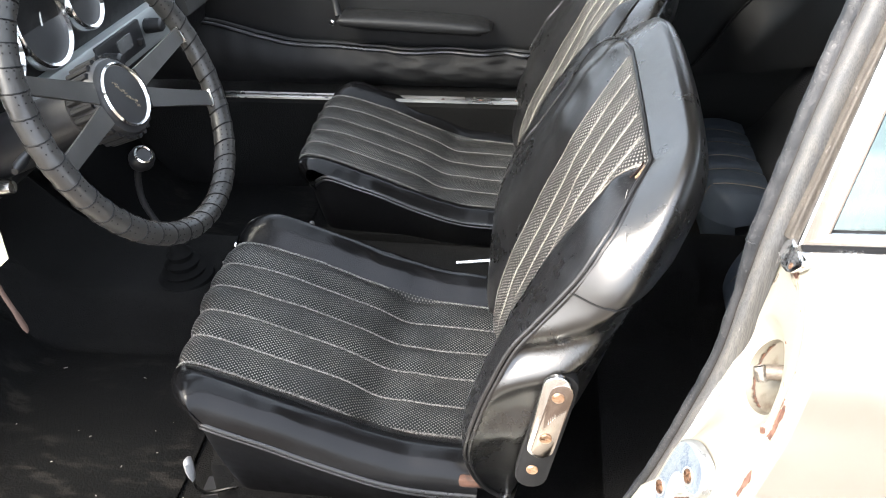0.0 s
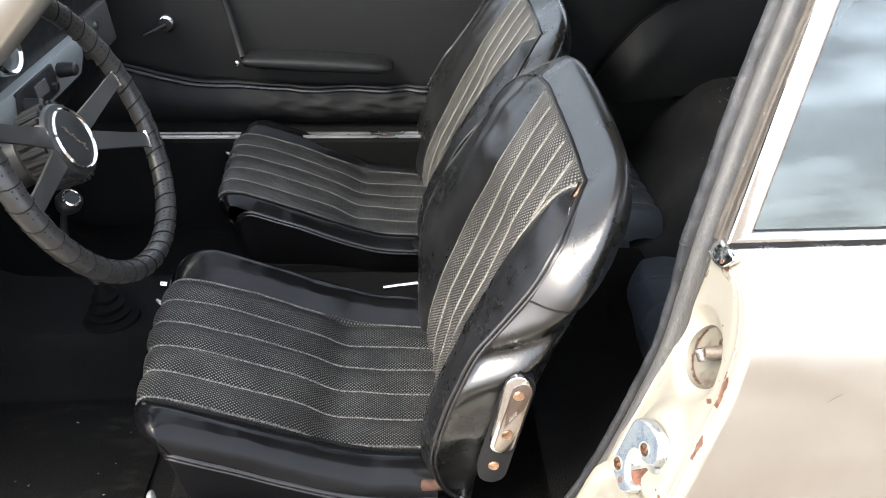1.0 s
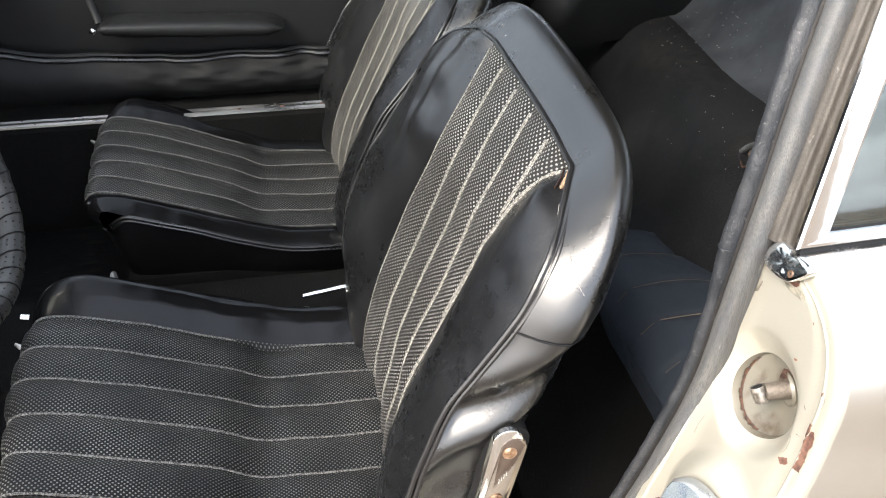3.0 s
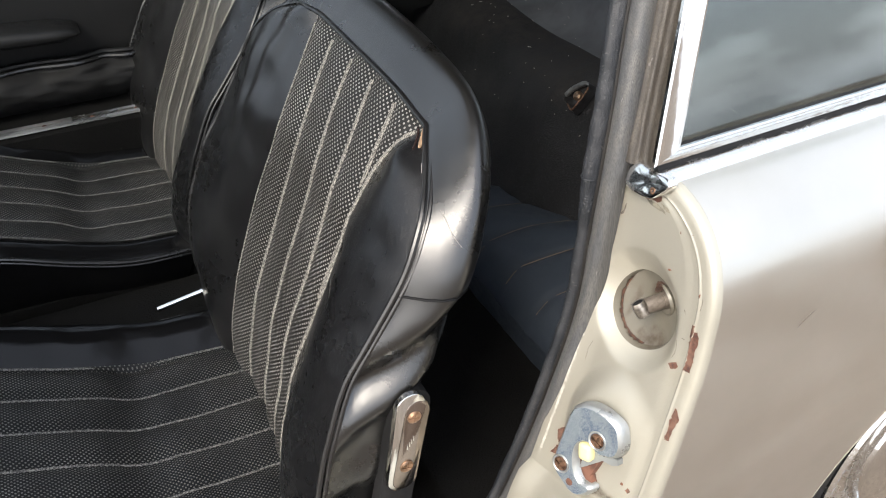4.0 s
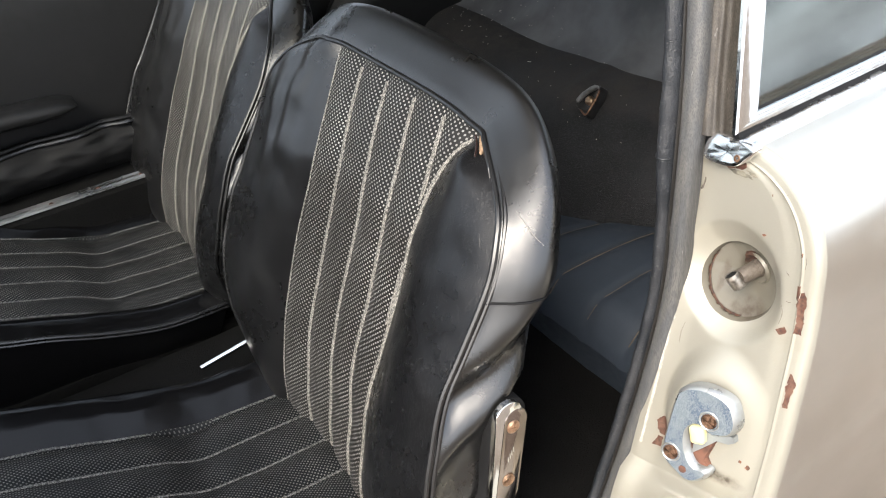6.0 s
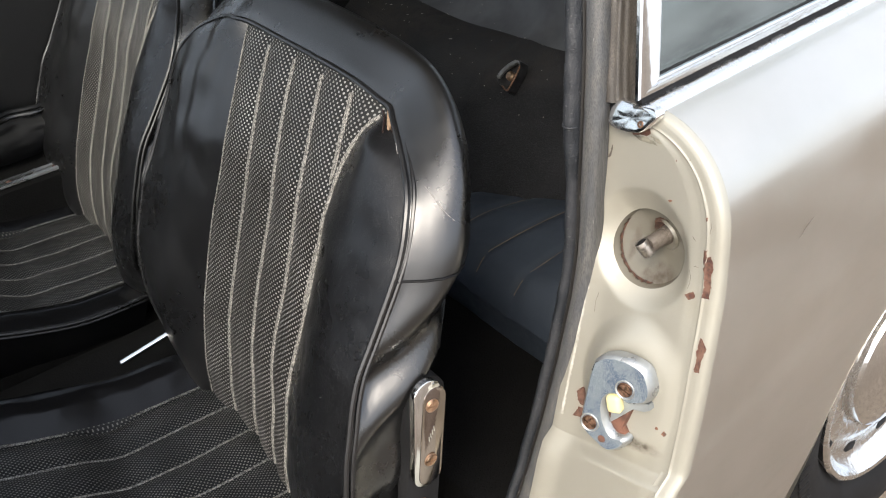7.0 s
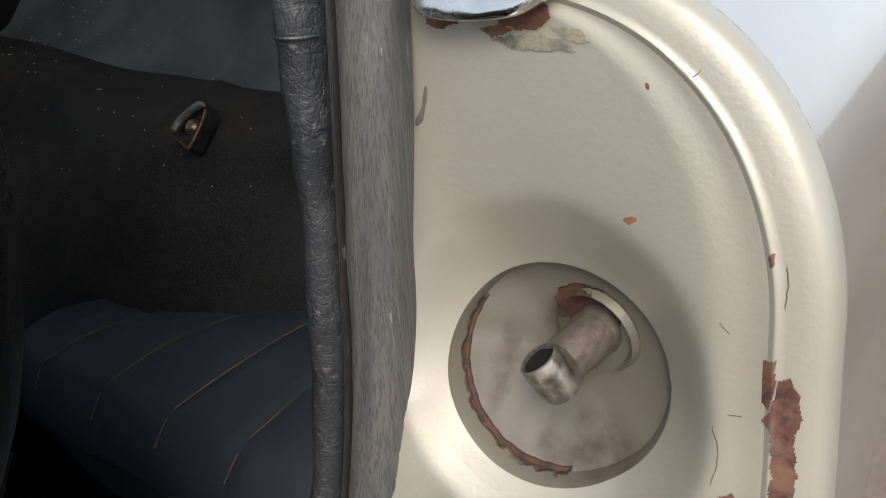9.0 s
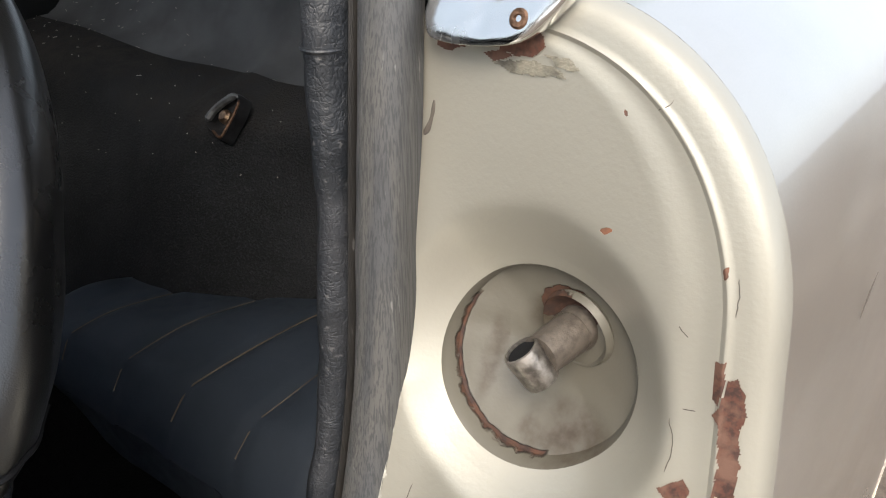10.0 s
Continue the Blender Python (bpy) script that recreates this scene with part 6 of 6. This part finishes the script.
for y, z, r in ((0.79, 0.815, 0.04), (0.885, 0.82, 0.048), (1.015, 0.83, 0.062), (1.150, 0.822, 0.060), (1.275, 0.825, 0.045)):
    ax = (1, 0, 0.25)
    g = part("gauge", lathe([(r + 0.003, -0.02), (r + 0.004, 0.004), (r + 0.001, 0.008), (r - 0.004, 0.004), (r - 0.005, -0.004)], (-0.700, y, z), ax, 44, cap=False), CHROME, dash, "round gauge with chrome bezel")
    part("dial", lathe([(r - 0.003, 0.0), (0.0001, 0.0005)], (-0.703, y, z), ax, 36), PLASTIC, g)
    part("needle", tube([(-0.698, y, z), (-0.697 - 0.01, y + r * 0.3, z + r * 0.6)], 0.0012, 6), plain("pale_needle", (0.6, 0.6, 0.55), 0.5), g)
part("lower_panel", rbox((-0.725, 0.86, 0.66), (0.02, 0.30, 0.06), 0.008, Matrix.Rotation(0.2, 4, "Y")), plain("grey_lower_panel", (0.12, 0.115, 0.105), 0.5), dash, "grey lower panel")
part("choke_knob", lathe([(0.0001, 0.03), (0.009, 0.03), (0.012, 0.022), (0.012, 0.01), (0.005, 0.004), (0.005, -0.02)], (-0.70, 0.94, 0.665), (1, 0, 0.1), 20), STEEL, dash)

# ignition key with a paper tag
key = thing("ignition_key", (-0.63, 0.80, 0.73), "key in the dashboard with a yellowed paper tag and strap", "key")
part("key", rbox((-0.665, 0.80, 0.735), (0.05, 0.004, 0.02), 0.0015), STEEL, key)
part("paper_tag", slab([(-0.634, 0.715), (-0.606, 0.722), (-0.590, 0.700), (-0.592, 0.655), (-0.610, 0.640), (-0.636, 0.645)], 0.790, 0.7912), plain("yellowed_card", (0.62, 0.58, 0.4), 0.8, vary=0.15, grain=600), key, "yellowed paper tag with green handwriting")
for k in range(3):
    part("ink_mark", rbox((-0.612 + 0.008 * k, 0.7894, 0.678 + 0.003 * k), (0.005, 0.0006, 0.012), 0.0002), plain("green_ink", (0.25, 0.4, 0.15), 0.8), key)
part("strap", tube(curve([(-0.622, 0.792, 0.645), (-0.618, 0.79, 0.61), (-0.607, 0.788, 0.575), (-0.600, 0.788, 0.545)], 14), [0.004] * 10 + [0.005] * 3 + [0.003], 8, flat=0.5), plain("brown_strap", (0.1, 0.06, 0.045), 0.7), key)

# ---- gear lever ----
gear = thing("gear_lever", (-0.60, 1.22, 0.33), "curved gear lever with rubber boot and round knob", "gear lever")
part("boot", lathe([(0.052, 0.0), (0.05, 0.012), (0.036, 0.018), (0.040, 0.026), (0.028, 0.032), (0.032, 0.042), (0.022, 0.05), (0.024, 0.06), (0.015, 0.068), (0.0115, 0.085)], (-0.60, 1.222, 0.326), (-0.05, -0.05, 1), 28), plain("dull_black_boot_rubber", (0.0035, 0.0035, 0.0036), 0.85, spec=0.1), gear, "ribbed black rubber boot")
part("lever", tube(curve([(-0.602, 1.219, 0.39), (-0.625, 1.215, 0.44), (-0.64, 1.205, 0.50), (-0.63, 1.192, 0.56), (-0.613, 1.185, 0.585)], 20), 0.0055, 10), PLASTIC, gear)
part("knob", lathe([(0.010, -0.03), (0.016, -0.024), (0.021, -0.010), (0.020, 0.002), (0.014, 0.009)], (-0.61, 1.184, 0.595), (0.5, -0.35, 0.6), 28), PLASTIC, gear, "black shift knob")
part("knob_ring", lathe([(0.0145, 0.006), (0.0155, 0.0095), (0.013, 0.0115), (0.0115, 0.010)], (-0.61, 1.184, 0.595), (0.5, -0.35, 0.6), 28, cap=False), CHROME, gear, "chrome ring")
hb_ = thing("handbrake", (-0.35, 1.27, 0.33), "black handbrake lever on the tunnel", "handbrake")
part("lever", tube(curve([(-0.30, 1.27, 0.335), (-0.40, 1.27, 0.35), (-0.50, 1.268, 0.372)], 10), 0.011, 12), PLASTIC, hb_)
part("button", lathe([(0.006, 0.0), (0.006, 0.012), (0.0001, 0.014)], (-0.505, 1.268, 0.373), (-1, 0, 0.2), 14), CHROME, hb_)

# ---- roof and the far glass side ----
# roof out of view, its front edge drawn back to admit more sky
def roof(u, v):
    y = 0.72 + 1.10 * v
    x = -0.07 + 1.01 * u
    z = 1.285 - 0.14 * abs(2 * v - 1) ** 3.5 - 0.30 * smooth(0.35, 1.25, u) * u
    return x, y, z


part("roof", grid(roof, spread(0, 1, 30), spread(0, 1, 24)), SILVER, car, "champagne-silver roof")
# headliner is never in view; pale grey chosen to bounce light down
part("headliner", grid(lambda u, v: tuple(Vector(roof(u, v)) - Vector((0, 0, 0.03))), spread(0, 1, 16), spread(0.02, 0.98, 14)), plain("light_bounce_headliner", (0.32, 0.31, 0.295), 0.9), car)
for y, d in ((0.59, 1), (1.95, -1)):
    part("windscreen_pillar", tube(curve([(-0.82, y - 0.02 * d, 0.70), (-0.63, y, 0.86), (-0.425, y + 0.03 * d, 1.022), (-0.32, y + 0.10 * d, 1.135), (-0.2, y + 0.16 * d, 1.17)], 24), 0.031, 12), SILVER, car, "silver windscreen pillar")
    part("roof_rail", tube(curve([(-0.36, y + 0.13 * d, 1.145), (0.1, y + 0.15 * d, 1.155), (0.5, y + 0.16 * d, 1.12), (0.9, y + 0.19 * d, 0.95), (1.1, y + 0.21 * d, 0.86)], 24), 0.022, 10), SILVER, car)
part("far_pillar", tube([(0.19, 1.885, 0.84), (0.25, 1.85, 1.0), (0.33, 1.80, 1.15)], 0.03, 10), VINYL, car)
def glazing(name, corners, label):
    a, b, c, d = (Vector(p) for p in corners)
    pane = part(name, grid(lambda u, v: tuple(a.lerp(b, u).lerp(d.lerp(c, u), v)), spread(0, 1, 8), spread(0, 1, 6)), DULL_GLASS, car, label)
    mod = pane.modifiers.new("thick", "SOLIDIFY")
    mod.thickness = 0.004
    return pane


# unseen glazing, put in to cut the light on the far seat
glazing("windscreen", ((-0.84, 0.62, 0.90), (-0.84, 1.92, 0.90), (-0.08, 1.80, 1.27), (-0.08, 0.74, 1.27)), "windscreen out of view, grey to dim the cabin")
glazing("far_door_glass", ((-0.62, 1.915, 0.86), (0.19, 1.90, 0.86), (0.24, 1.82, 1.14), (-0.30, 1.83, 1.14)), "door glass out of view, grey to dim the cabin")
glazing("rear_screen", ((0.96, 0.78, 0.98), (0.96, 1.76, 0.98), (1.10, 1.76, 0.86), (1.10, 0.78, 0.86)), "rear screen out of view, grey to dim the cabin")
part("scuttle", rbox((-1.02, 1.27, 0.80), (0.32, 1.16, 0.14), 0.03), SILVER, car)
part("far_wing", rbox((0.66, 1.96, 0.56), (1.15, 0.10, 0.56), 0.05), SILVER, car)
part("engine_lid", rings([[(x, y, z) for x, z in ((1.05, 0.40), (1.60, 0.40), (1.66, 0.55), (1.45, 0.72), (1.08, 0.90))] for y in spread(0.78, 1.80, 8)]), SILVER, car)
